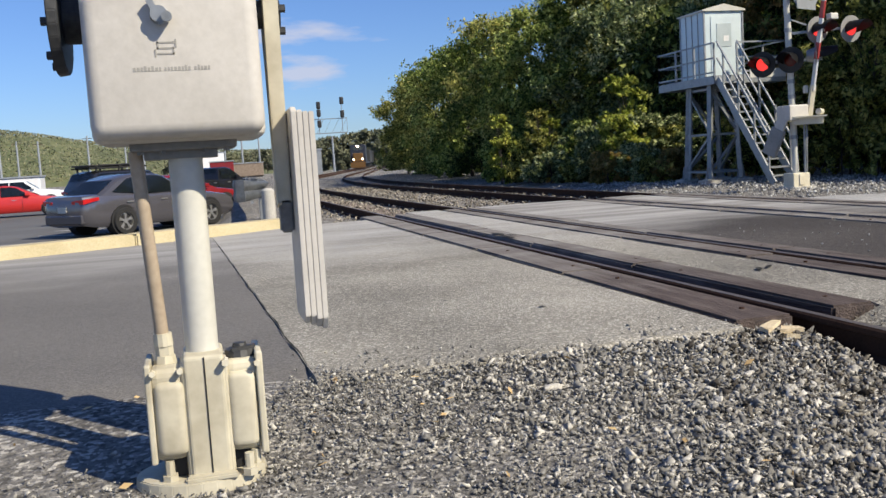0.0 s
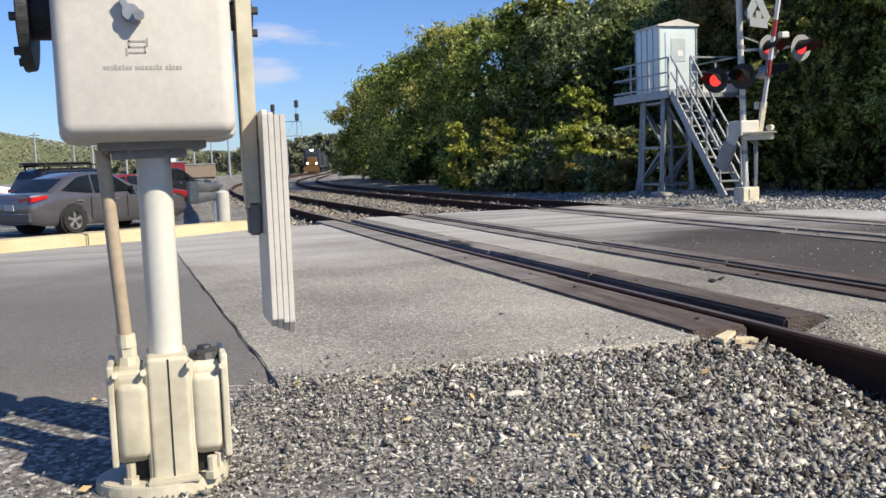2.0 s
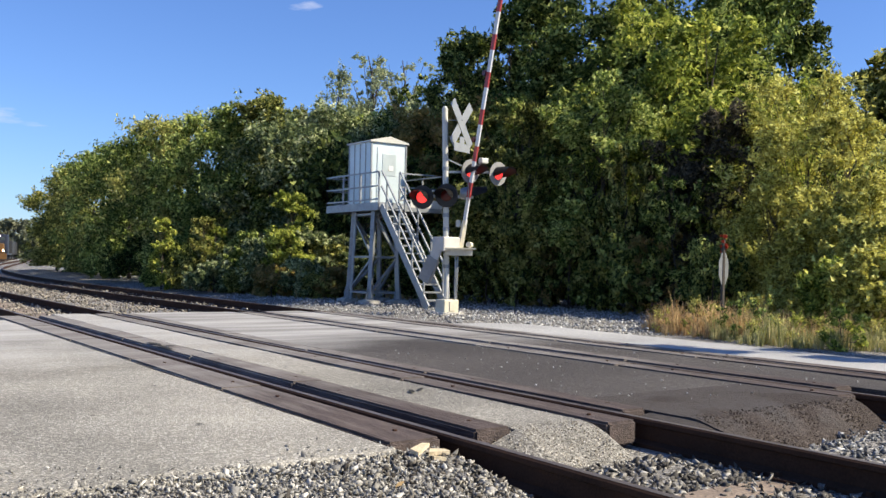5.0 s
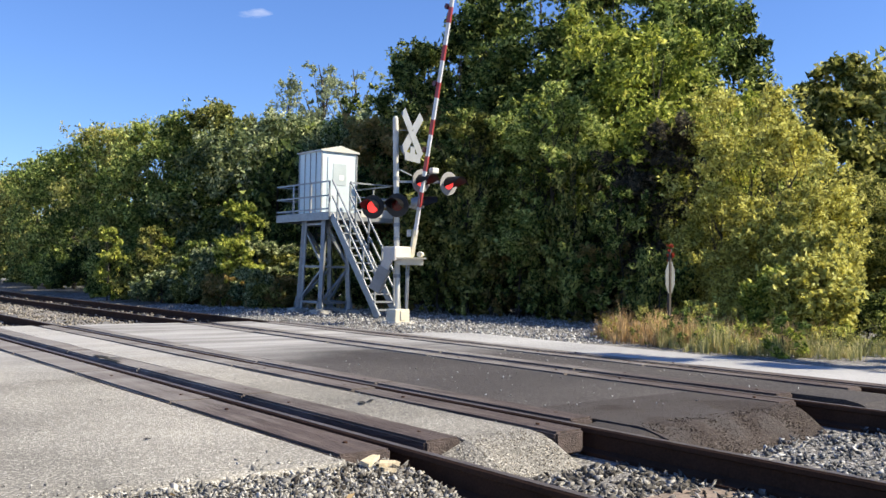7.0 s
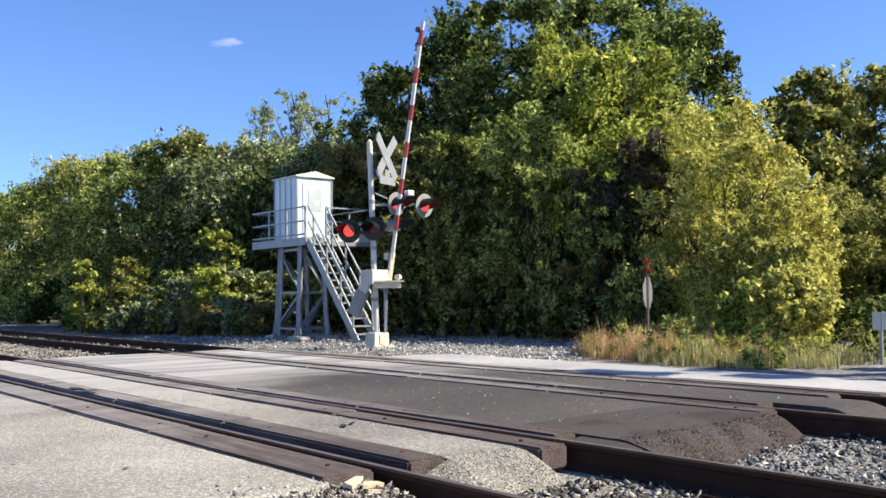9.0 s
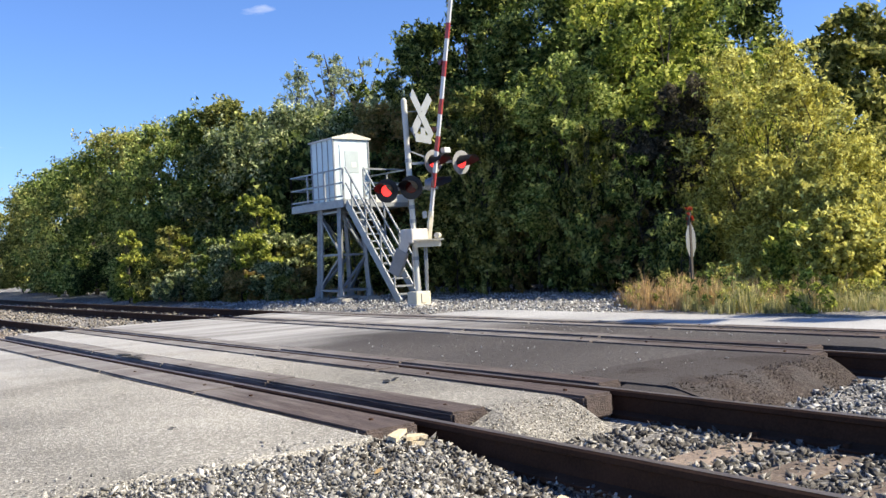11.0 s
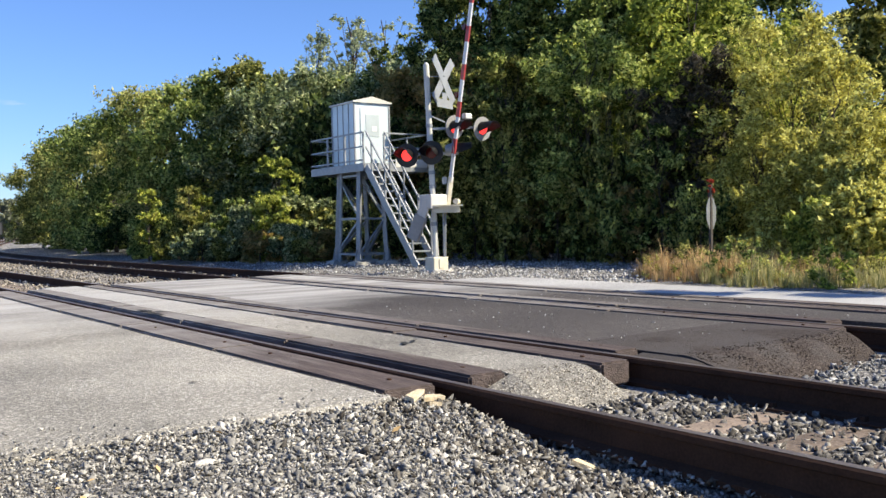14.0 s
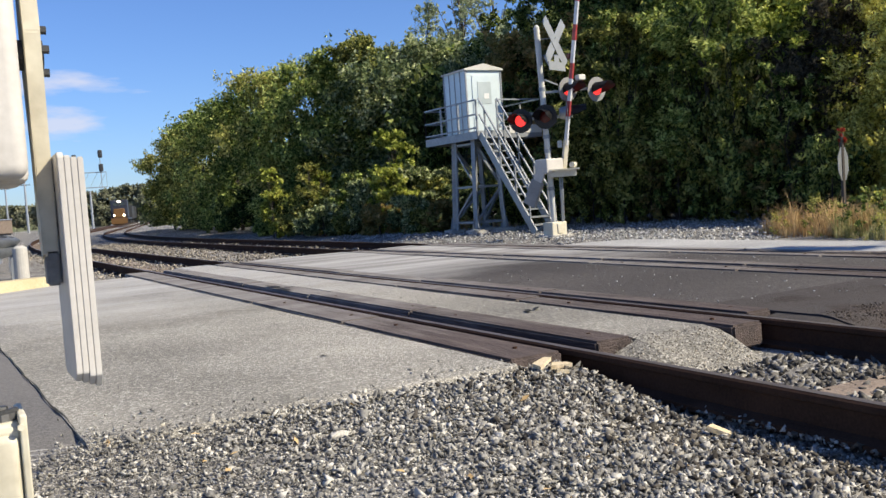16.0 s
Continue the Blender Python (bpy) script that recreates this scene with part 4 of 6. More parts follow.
for x0, x1, z0, z1 in ((0.108, 0.130, -0.066, 0.276), (0.476, 0.500, -0.072, 0.286)):
    part("housing_lid", rounded_box(x0, x1, GY - 0.125, GY + 0.11, z0, z1, 0.007), M["cast_cream"], body)
# bulged covers on the housings, foot flares and black blocks in place of shade below
part("housing_bulge", rounded_box(0.132, 0.236, GY - 0.135, GY - 0.06, -0.045, 0.215, 0.028, 4), M["cast_cream"], body, smooth=True)
part("housing_bulge", rounded_box(0.373, 0.474, GY - 0.125, GY - 0.06, -0.045, 0.225, 0.028, 4), M["cast_cream"], body, smooth=True)
for x0, x1 in ((0.224, 0.256), (0.351, 0.384)):
    part("corner_rib", rounded_box(x0, x1, GY - 0.122, GY + 0.05, GZ + 0.03, 0.272, 0.016), M["cast_cream"], body)
part("cable_hollow", box(0.150, 0.225, GY - 0.07, GY + 0.08, GZ + 0.036, -0.06), M["black"], body, "black block standing in for the shade under the housing")
part("cable_hollow", box(0.385, 0.455, GY - 0.06, GY + 0.08, GZ + 0.036, -0.06), M["black"], body, "black block standing in for the shade under the housing")
part("foot_flare", prism([(0.215, GY - 0.165), (0.392, GY - 0.165), (0.385, GY - 0.12), (0.222, GY - 0.12)], GZ + 0.03, GZ + 0.052), M["cast_cream"], body, bevel=0.006)
for x in (0.136, 0.225, 0.480):
    bolt((x, GY - 0.10, 0.245), (0, -1, 0.1), 0.011, 0.045, body, M["cream_paint"], "lug")
bolt((0.375, GY - 0.10, 0.265), (0, -1, 0), 0.013, 0.06, body, M["cream_paint"], "eye_bolt")
bm = tube((0.43, GY - 0.02, 0.262), (0.43, GY - 0.02, 0.285), 0.058, 0.05, 14)
tube((0.43, GY - 0.02, 0.285), (0.43, GY - 0.02, 0.305), 0.028, 0.022, 8, bm)
bar((0.40, GY - 0.06, 0.287), (0.48, GY - 0.03, 0.292), 0.02, 0.012, bm)
part("padlocked_cap", bm, M["dark_steel"], body, "dark steel cap with hasp")
for x, y in ((0.165, GY - 0.10), (0.455, GY - 0.09), (0.43, GY - 0.13), (0.165, GY + 0.09)):
    bm = tube((x, y, GZ + 0.03), (x, y, GZ + 0.055), 0.028, None, 6)
    tube((x, y, GZ + 0.055), (x, y, GZ + 0.105), 0.016, None, 8, bm)
    part("anchor_bolt", bm, M["cast_cream"], gate, "cream painted anchor bolt with nut")
conduit = part("conduit", tube((0.172, GY + 0.0, 0.36), (0.140, GY - 0.02, 0.99), 0.0235, None, 16), M["pipe_tan"], gate, "tan flexible cable conduit", smooth=True)
bm = tube((0.176, GY, 0.255), (0.176, GY, 0.285), 0.040, 0.034, 8)
tube((0.176, GY, 0.285), (0.175, GY, 0.318), 0.031, None, 6, bm)
tube((0.175, GY, 0.318), (0.1735, GY, 0.362), 0.033, 0.031, 12, bm)
part("gland", bm, M["cast_cream"], conduit, "hexagonal conduit gland")
# mechanism housing
hx0, hx1, hy0, hy1, hz0, hz1 = 0.020, 0.572, 3.365, 3.80, 1.012, 1.66
house = part("mechanism_housing", rounded_box(hx0, hx1, hy0 + 0.08, hy1, hz0, hz1, 0.03), M["grey_paint"], gate, "pale grey steel mechanism housing")
cover = part("housing_cover", rounded_box(hx0 + 0.004, hx1 - 0.004, hy0, hy0 + 0.125, hz0 + 0.012, hz1 - 0.01, 0.045, 5), M["grey_paint"], house, "pale grey rounded housing cover", smooth=True)
part("gasket", box(hx0 - 0.001, hx1 + 0.001, hy0 + 0.122, hy0 + 0.128, hz0 + 0.03, hz1 - 0.03), M["black"], house)
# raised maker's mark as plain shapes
mark = part("maker_mark", box(0.248, 0.300, hy0 - 0.002, hy0 + 0.004, 1.318, 1.323), M["text_grey"], cover, "embossed outline mark")
for a in ((0.248, 0.253, 1.300, 1.323), (0.248, 0.300, 1.300, 1.305), (0.295, 0.300, 1.283, 1.305), (0.248, 0.300, 1.283, 1.288), (0.240, 0.245, 1.276, 1.30), (0.303, 0.308, 1.304, 1.33)):
    part("mark_stroke", box(a[0], a[1], hy0 - 0.002, hy0 + 0.004, a[2], a[3]), M["text_grey"], cover)
for a, b in ((0.170, 0.255), (0.265, 0.345), (0.356, 0.405)):
    x = a
    while x < b:
        w = rt.uniform(0.006, 0.009)
        part("raised_bar", box(x, min(b, x + w), hy0 - 0.0015, hy0 + 0.004, 1.232, 1.232 + rt.choice((0.011, 0.012, 0.016))), M["text_grey"], cover)
        x += w + 0.0035
bm = tube((0.262, hy0 + 0.01, 1.405), (0.262, hy0 - 0.035, 1.405), 0.030, 0.026, 16)
bar((0.235, hy0 - 0.02, 1.45), (0.27, hy0 - 0.02, 1.375), 0.022, 0.02, bm)
tube((0.285, hy0 - 0.012, 1.398), (0.285, hy0 - 0.05, 1.394), 0.017, None, 10, bm)
part("latch", bm, M["galv"], cover, "worn steel latch knob", smooth=False)
bm = rounded_box(0.128, 0.475, 3.50, hy1 - 0.03, 0.985, 1.02, 0.008)
box(0.17, 0.41, 3.53, hy1 - 0.05, 0.958, 0.988, bm)
for bx_ in (0.16, 0.23, 0.37, 0.44):
    tube((bx_, 3.515, 0.975), (bx_, 3.515, 0.99), 0.012, None, 6, bm)
part("mounting_bracket", bm, M["bracket_grey"], gate, "grey steel clamp bracket under the housing, shade in its colour")
bm = tube((-0.045, 3.62, 1.44), (0.035, 3.62, 1.44), 0.085, None, 24)
tube((-0.080, 3.62, 1.44), (-0.045, 3.62, 1.44), 0.19, 0.185, 28, bm)
hub = part("shaft_hub", bm, M["dark_steel"], gate, "dark steel shaft hub beside the housing", bevel=0.004)
for k in range(8):
    a = k * math.pi / 4 + 0.2
    bolt((-0.078, 3.62 + 0.155 * math.cos(a), 1.44 + 0.155 * math.sin(a)), (-1, 0, 0), 0.014, 0.022, hub, M["dark_steel"])
# shaft, arm and counterweight on the other side
part("main_shaft", tube((0.5, 3.62, 1.44), (0.66, 3.62, 1.44), 0.05, None, 16), M["dark_steel"], gate, "dark main shaft")
bm = prism([(0, 0.78), (0.055, 0.76), (0.10, 0.84), (0.11, 1.15), (0.16, 1.35), (0.15, 1.62), (0.10, 1.95), (0.02, 1.95), (-0.02, 1.5), (0.0, 1.2)], 0.0, 0.050,
           m=Matrix(((0, 0, 1, 0.598), (1, 0, 0, 3.53), (0, 1, 0, 0), (0, 0, 0, 1))))
arm = part("counterweight_arm", bm, M["cast_cream"], gate, "dirty cream counterweight arm hanging down", bevel=0.006)
for y, z in ((3.56, 1.45), (3.60, 1.52), (3.60, 1.38), (3.56, 1.0), (3.57, 0.88)):
    bolt((0.64, y, z), (1, 0, 0), 0.014, 0.035, arm, M["dark_steel"])
part("arm_lug", box(0.604, 0.650, 3.53, 3.60, 0.68, 0.80), M["bracket_grey"], arm, bevel=0.008)
for k in range(4):
    x0 = 0.652 + k * 0.0195
    bm = prism([(3.41, 0.40 - 0.012 * (k > 1)), (3.44, 0.372 - 0.008 * k), (3.68, 0.372), (3.70, 0.40), (3.70, 1.08), (3.68, 1.10), (3.42, 1.105 - 0.01 * k), (3.41, 1.09)], 0, 0.0188,
               m=Matrix(((0, 0, 1, x0), (1, 0, 0, 0), (0, 1, 0, 0), (0, 0, 0, 1))))
    part("counterweight_plate", bm, M["grey_paint"], gate, "grey-white stacked counterweight plate", bevel=0.002)

# ---- far crossing signal ----
far = thing("crossing_signal", Matrix(), "white crossing mast with flashing red lights and a raised gate arm", "crossing signal")
base = Vector((11.74, 16.55, -0.05))
topm = Vector((11.63, 16.62, 4.34))


def on_mast(z):
    f = (z - base.z) / (topm.z - base.z)
    return base.lerp(topm, f)


RIGHT = Vector((0.81, -0.586, 0))
part("mast_pipe", tube(base, topm, 0.062, None, 20), M["white_paint"], far, "white painted steel mast", smooth=True)
bm = tube(on_mast(4.34), on_mast(4.40), 0.066, 0.03, 16)
part("mast_cap", bm, M["white_paint"], far)
bs = part("base_block", rounded_box(base.x - 0.19, base.x + 0.19, base.y - 0.17, base.y + 0.17, -0.08, 0.24, 0.02), M["cream_paint"], far, "cream cast base block")
part("base_hatch", rounded_box(base.x - 0.06, base.x + 0.06, base.y - 0.19, base.y - 0.165, 0.0, 0.2, 0.01), M["cream_paint"], bs)
part("footing", box(base.x - 0.28, base.x + 0.28, base.y - 0.28, base.y + 0.28, -0.3, -0.03), M["concrete"], far, "worn concrete footing", bevel=0.02)
# crossbuck and the plate under it, seen from the back and edge-on
c = on_mast(4.02) + RIGHT * 0.36
for k, a in enumerate((42, -42)):
    blade = Matrix.Translation(c + Vector((0, 0.012 * k, 0))) @ pose(0, 0, 0, 0, 0, 24) @ pose(0, 0, 0, 0, 90 - a if a > 0 else -90 - a, 0)
    part("crossbuck_blade", box(-0.60, 0.60, -0.003, 0.003, -0.11, 0.11, m=blade), M["sign_back"], far, "pale grey back of a crossbuck blade")
pm = Matrix.Translation(on_mast(3.58) + RIGHT * 0.36) @ pose(0, 0, 0, 0, 0, 24)
part("track_plate", prism([(-0.34, -0.16), (0.34, -0.16), (0.34, 0.02), (0.10, 0.02), (0.10, 0.16), (-0.10, 0.16), (-0.10, 0.02), (-0.34, 0.02)], -0.003, 0.003, m=pm @ pose(0, 0, 0, 90, 0, 0)), M["sign_back"], far, "pale plate under the crossbuck")
for z in (3.75, 4.1):
    part("sign_strap", bar(on_mast(z), on_mast(z) + RIGHT * 0.38, 0.03, 0.015), M["galv"], far)


def lamp_head(p, face, lit, grey, parent):
    """A round flashing light: background disc, housing, lens and hood, looking along face."""
    p, f = Vector(p), Vector(face).normalized()
    m = Matrix.Translation(p) @ f.to_track_quat("Z", "Y").to_matrix().to_4x4()
    disc = bmesh.new()
    bmesh.ops.create_cone(disc, cap_ends=True, segments=32, radius1=0.255, radius2=0.255, depth=0.012, matrix=m)
    head = part("light_target", disc, M["black"] if not grey else M["grey_panel"], parent, "round black light target" if not grey else "round grey light target", smooth=False)
    hb = bmesh.new()
    bmesh.ops.create_cone(hb, cap_ends=True, segments=24, radius1=0.155, radius2=0.11, depth=0.16, matrix=m @ Matrix.Translation((0, 0, -0.085)) @ pose(0, 0, 0, 180, 0, 0))
    part("light_housing", hb, M["black"] if not grey else M["galv"], head, smooth=True)
    lb = bmesh.new()
    bmesh.ops.create_uvsphere(lb, u_segments=20, v_segments=8, radius=0.122, matrix=m @ Matrix.Translation((0, 0, 0.012)) @ Matrix.Diagonal((1, 1, 0.16, 1)))
    part("lens", lb, M["red_lens"] if lit else M["red_dim"], head, "lit red lens" if lit else "dark red lens", smooth=True)
    vb = bmesh.new()
    rings = []
    up = m.to_3x3().inverted() @ Vector((0, 0, 1))
    a0 = math.atan2(up.y, up.x)
    for zz, rr in ((0.0, 0.150), (0.20, 0.158), (0.40, 0.162)):
        span = 2.1 if zz < 0.1 else (1.75 if zz < 0.3 else 1.3)
        rings.append([vb.verts.new(m @ Vector((rr * math.cos(a0 + t * span), rr * math.sin(a0 + t * span), zz))) for t in np.linspace(-1, 1, 13)])
    for r0, r1 in zip(rings, rings[1:]):
        for q in range(12):
            vb.faces.new((r0[q], r0[q + 1], r1[q + 1], r1[q]))
    geo = bmesh.ops.solidify(vb, geom=vb.faces[:], thickness=0.006)
    part("hood", vb, M["black"], head, "black visor hood", smooth=True)
    return head


west, south = (-0.80, -0.60, -0.08), (0.10, -1.0, -0.08)
lamp_head((11.22, 16.82, 2.42), west, True, False, far)
lamp_head((11.60, 16.45, 2.46), west, False, False, far)
lamp_head((12.07, 16.32, 2.52), (0.75, -0.5, 0.0), False, True, far)
lamp_head((12.07, 16.25, 3.00), south, True, True, far)
lamp_head((12.57, 15.92, 2.96), south, True, True, far)
part("light_bar", bar(on_mast(2.45) + Vector((-0.5, 0.32, 0)), on_mast(2.45) + Vector((0.5, -0.32, 0)), 0.06, 0.06), M["white_paint"], far)
part("light_bracket", bar(on_mast(2.98), Vector((12.66, 15.98, 3.0)), 0.05, 0.05), M["galv"], far)
part("bell_arm", bar(on_mast(3.28), on_mast(3.12) + RIGHT * 0.34, 0.03, 0.03), M["white_paint"], far)
bm = rounded_box(-0.09, 0.09, -0.07, 0.07, -0.05, 0.07, 0.02)
bmesh.ops.transform(bm, matrix=Matrix.Translation((12.3, 16.1, 3.22)), verts=bm.verts)
part("junction_cap", bm, M["white_paint"], far)
part("mast_light", box(11.86, 11.94, 16.38, 16.46, 1.80, 1.95), M["white_paint"], far, bevel=0.01)
# gate mechanism and arm
mc = on_mast(1.36)
mech = part("gate_mechanism", rounded_box(mc.x - 0.24, mc.x + 0.20, mc.y - 0.24, mc.y + 0.20, 1.27, 1.58, 0.03), M["grey_paint"], far, "grey-white gate mechanism box")
shelf = part("mechanism_shelf", bar(Vector((mc.x - 0.06, mc.y - 0.04, 1.26)), Vector((mc.x + 0.42, mc.y - 0.38, 1.26)), 0.30, 0.15), M["cream_paint"], mech, "cream shelf bracket", bevel=0.008)
part("shelf_lip", bar(Vector((mc.x - 0.08, mc.y - 0.08, 1.335)), Vector((mc.x + 0.45, mc.y - 0.44, 1.335)), 0.40, 0.03), M["cream_paint"], shelf)
part("shaft_hub", tube((mc.x + 0.28, mc.y - 0.42, 1.42), (mc.x + 0.42, mc.y - 0.32, 1.42), 0.06, None, 14), M["cream_paint"], mech)
for k, (dx, dy) in enumerate(((0.16, -0.13), (0.22, -0.10), (0.12, -0.18))):
    part("support_rod", tube((mc.x + dx, mc.y + dy, 0.2), (mc.x + dx + 0.03 * k, mc.y + dy, 1.22), 0.020 - 0.004 * k, None, 10), M["galv"], far)
for z in (0.95, 1.75, 2.05, 3.05):
    part("mast_clamp", tube(on_mast(z - 0.04), on_mast(z + 0.04), 0.072, None, 18), M["galv"], far)
pivot = Vector((mc.x + 0.28, mc.y - 0.16, 1.46))
ARM_UP = radians(76.5)
adir = Vector((0.0, -math.cos(ARM_UP), math.sin(ARM_UP))).normalized()
part("arm_channel", bar(pivot - adir * 0.15, pivot + adir * 0.5, 0.10, 0.07), M["cream_paint"], far, "cream arm socket")
garm = part("gate_arm", bar(pivot + adir * 0.4, pivot + adir * 5.4, 0.035, 0.105), M["white_tape"], far, "white gate arm with red stripes")
for k in range(6):
    s = 1.0 + k * 0.78
    part("red_stripe", bar(pivot + adir * s, pivot + adir * (s + 0.32), 0.040, 0.109), M["red_tape"], garm, "red reflective stripe")
for s in (2.2, 3.6, 5.2):
    p = pivot + adir * s + Vector((0, 0.10, 0.05))
    part("arm_lamp", tube(p - Vector((0.05, 0, 0)), p + Vector((0.05, 0, 0)), 0.06, None, 14), M["red_dim"], garm, "small red arm lamp")
cwm = pivot - Vector((0.5, 0, 0))
q0, q1 = cwm + Vector((0.02, 0.05, 0.06)), cwm + Vector((-0.10, 0.36, -0.62))
part("counterweight_link", bar(q0, q1, 0.05, 0.22), M["grey_paint"], far, "grey counterweight arm")
part("counterweight_slab", bar(q1 + (q0 - q1) * 0.42, q1 - (q0 - q1) * 0.32, 0.09, 0.30), M["grey_panel"], far, "grey stacked counterweight", bevel=0.01)

# ---- signal tower ----
tower = thing("signal_tower", Matrix(), "white metal equipment hut on a galvanised steel platform with stairs", "tower")
PX0, PX1, PY0, PY1, PZ = 12.4, 14.35, 20.6, 23.4, 2.50
hut = part("hut_wall", box(12.92, 14.02, 21.9, 23.1, PZ + 0.04, 4.26), M["alu"], tower, "white sheet metal hut wall")
bm = bmesh.new()
r0 = [bm.verts.new(v) for v in ((12.86, 21.84, 4.26), (14.08, 21.84, 4.26), (14.08, 23.16, 4.26), (12.86, 23.16, 4.26))]
r1 = [bm.verts.new(v) for v in ((12.86, 21.84, 4.30), (14.08, 21.84, 4.30), (14.08, 23.16, 4.30), (12.86, 23.16, 4.30))]
a, b = bm.verts.new((13.47, 21.84, 4.44)), bm.verts.new((13.47, 23.16, 4.44))
bm.faces.new(r0[::-1])
for k in range(4):
    if k in (0, 2):
        bm.faces.new((r0[k], r0[(k + 1) % 4], r1[(k + 1) % 4], a if k == 0 else b, r1[k]))
    else:
        bm.faces.new((r0[k], r0[(k + 1) % 4], r1[(k + 1) % 4], r1[k]))
bm.faces.new((r1[0], a, b, r1[3]))
bm.faces.new((a, r1[1], r1[2], b))
part("hut_roof", bm, M["white_paint"], tower, "low gabled white metal roof")
part("hut_door", box(13.10, 13.84, 21.882, 21.898, PZ + 0.06, 4.12), M["alu"], tower, "white metal door with a faded panel", bevel=0.004)
dp = rounded_box(13.26, 13.68, 21.872, 21.884, 3.36, 3.95, 0.004)
part("door_panel", dp, M["ghost"], tower, "faded grey door panel")
part("door_notice", box(13.45, 13.60, 21.866, 21.871, 3.50, 3.64), M["white_tape"], tower, "small white notice")
for y in (22.2, 22.5, 22.8):
    part("wall_rib", box(12.905, 12.925, y - 0.012, y + 0.012, PZ + 0.05, 4.25), M["galv"], tower)
for x, y in ((12.92, 21.9), (14.02, 21.9), (12.92, 23.1)):
    part("corner_trim", box(x - 0.02, x + 0.02, y - 0.02, y + 0.02, PZ + 0.04, 4.26), M["galv"], tower)
part("platform_deck", box(PX0, PX1, PY0, PY1, PZ - 0.02, PZ + 0.02), M["galv"], tower, "steel grating deck")
for a in ((PX0, PX1, PY0 - 0.02, PY0 + 0.02), (PX0, PX1, PY1 - 0.02, PY1 + 0.02), (PX0 - 0.02, PX0 + 0.02, PY0, PY1), (PX1 - 0.02, PX1 + 0.02, PY0, PY1)):
    part("edge_beam", box(*a, PZ - 0.16, PZ + 0.04), M["galv"], tower)
for y in (21.2, 22.0, 22.8):
    part("cross_beam", box(PX0, PX1, y - 0.03, y + 0.03, PZ - 0.14, PZ - 0.02), M["galv"], tower)
legs = {}
for n, (xt, yt, xb, yb) in {"a": (12.62, 22.25, 12.52, 22.32), "b": (12.56, 21.1, 12.44, 21.02), "c": (13.42, 22.25, 13.50, 22.32), "d": (13.22, 21.1, 13.30, 21.02)}.items():
    legs[n] = (Vector((xt, yt, PZ - 0.15)), Vector((xb, yb, 0.02)))
    part("leg", bar(*legs[n], 0.11, 0.11), M["galv"], tower)
    foot = legs[n][1]
    bm = prism([(-0.13, -0.13), (0.13, -0.13), (0.13, 0.13), (-0.13, 0.13)], 0, 0.02)
    bmesh.ops.transform(bm, matrix=Matrix.Translation(foot), verts=bm.verts)
    for d in (Vector((1, 0, 0)), Vector((0, 1, 0)), Vector((-1, 0, 0)), Vector((0, -1, 0))):
        bar(foot + d * 0.11, foot + Vector((0, 0, 0.32)) + d * 0.05, 0.02, 0.04, bm)
    part("foot_plate", bm, M["galv"], tower)
    part("pier", box(foot.x - 0.22, foot.x + 0.22, foot.y - 0.22, foot.y + 0.22, -0.3, 0.02), M["concrete"], tower, "pale concrete pier", bevel=0.015)
for p, q in (("a", "b"), ("b", "d"), ("c", "d"), ("a", "c")):
    for f0, f1 in ((0.04, 0.04), (0.52, 0.52), (0.92, 0.92), (0.05, 0.50), (0.92, 0.54)):
        part("brace", bar(legs[p][0].lerp(legs[p][1], f0), legs[q][0].lerp(legs[q][1], f1), 0.055, 0.055), M["galv"], tower)


def railing(points, parent):
    pts = [Vector(p) for p in points]
    for p, q in zip(pts, pts[1:]):
        n = max(1, round((q - p).length / 0.9))
        for k in range(n + 1):
            s = p.lerp(q, k / n)
            part("rail_post", bar(s, s + Vector((0, 0, 0.82)), 0.04, 0.04), M["galv"], parent)
        for z in (0.12, 0.46, 0.82):
            part("hand_rail", bar(p + Vector((0, 0, z)), q + Vector((0, 0, z)), 0.038, 0.038), M["galv"], parent)


railing([(PX0, PY0, PZ), (PX0, PY1, PZ), (PX1, PY1, PZ)], tower)
railing([(13.02, PY0, PZ), (PX1, PY0, PZ), (PX1, PY1, PZ)], tower)
part("kick_plate", box(13.35, PX1, PY0 - 0.03, PY0 - 0.01, PZ - 0.05, PZ + 0.16), M["white_paint"], tower)
SX0, SX1, SY0, SY1 = 12.45, 13.0, 20.55, 18.35
for x in (SX0, SX1):
    part("stair_stringer", bar((x, SY0, PZ - 0.05), (x, SY1, -0.06), 0.04, 0.20), M["galv"], tower)
    for z in (0.45, 0.85):
        part("stair_rail", bar((x, SY0, PZ + z), (x, SY1 + 0.2, 0.2 + z), 0.036, 0.036), M["galv"], tower)
    for f in (0.12, 0.4, 0.68, 0.92):
        p = Vector((x, SY0 + (SY1 - SY0) * f, PZ + (0.05 - PZ) * f))
        part("stair_post", bar(p, p + Vector((0, 0, 0.86)), 0.036, 0.036), M["galv"], tower)
for k in range(13):
    f = (k + 0.8) / 13.6
    y, z = SY0 + (SY1 - SY0) * f, PZ + (-0.02 - PZ) * f
    part("stair_tread", box(SX0, SX1, y - 0.11, y + 0.11, z - 0.02, z + 0.018), M["galv"], tower)
part("cable_duct", tube((12.50, 22.1, 0.0), (12.58, 22.05, PZ - 0.1), 0.045, None, 10), M["galv"], tower)

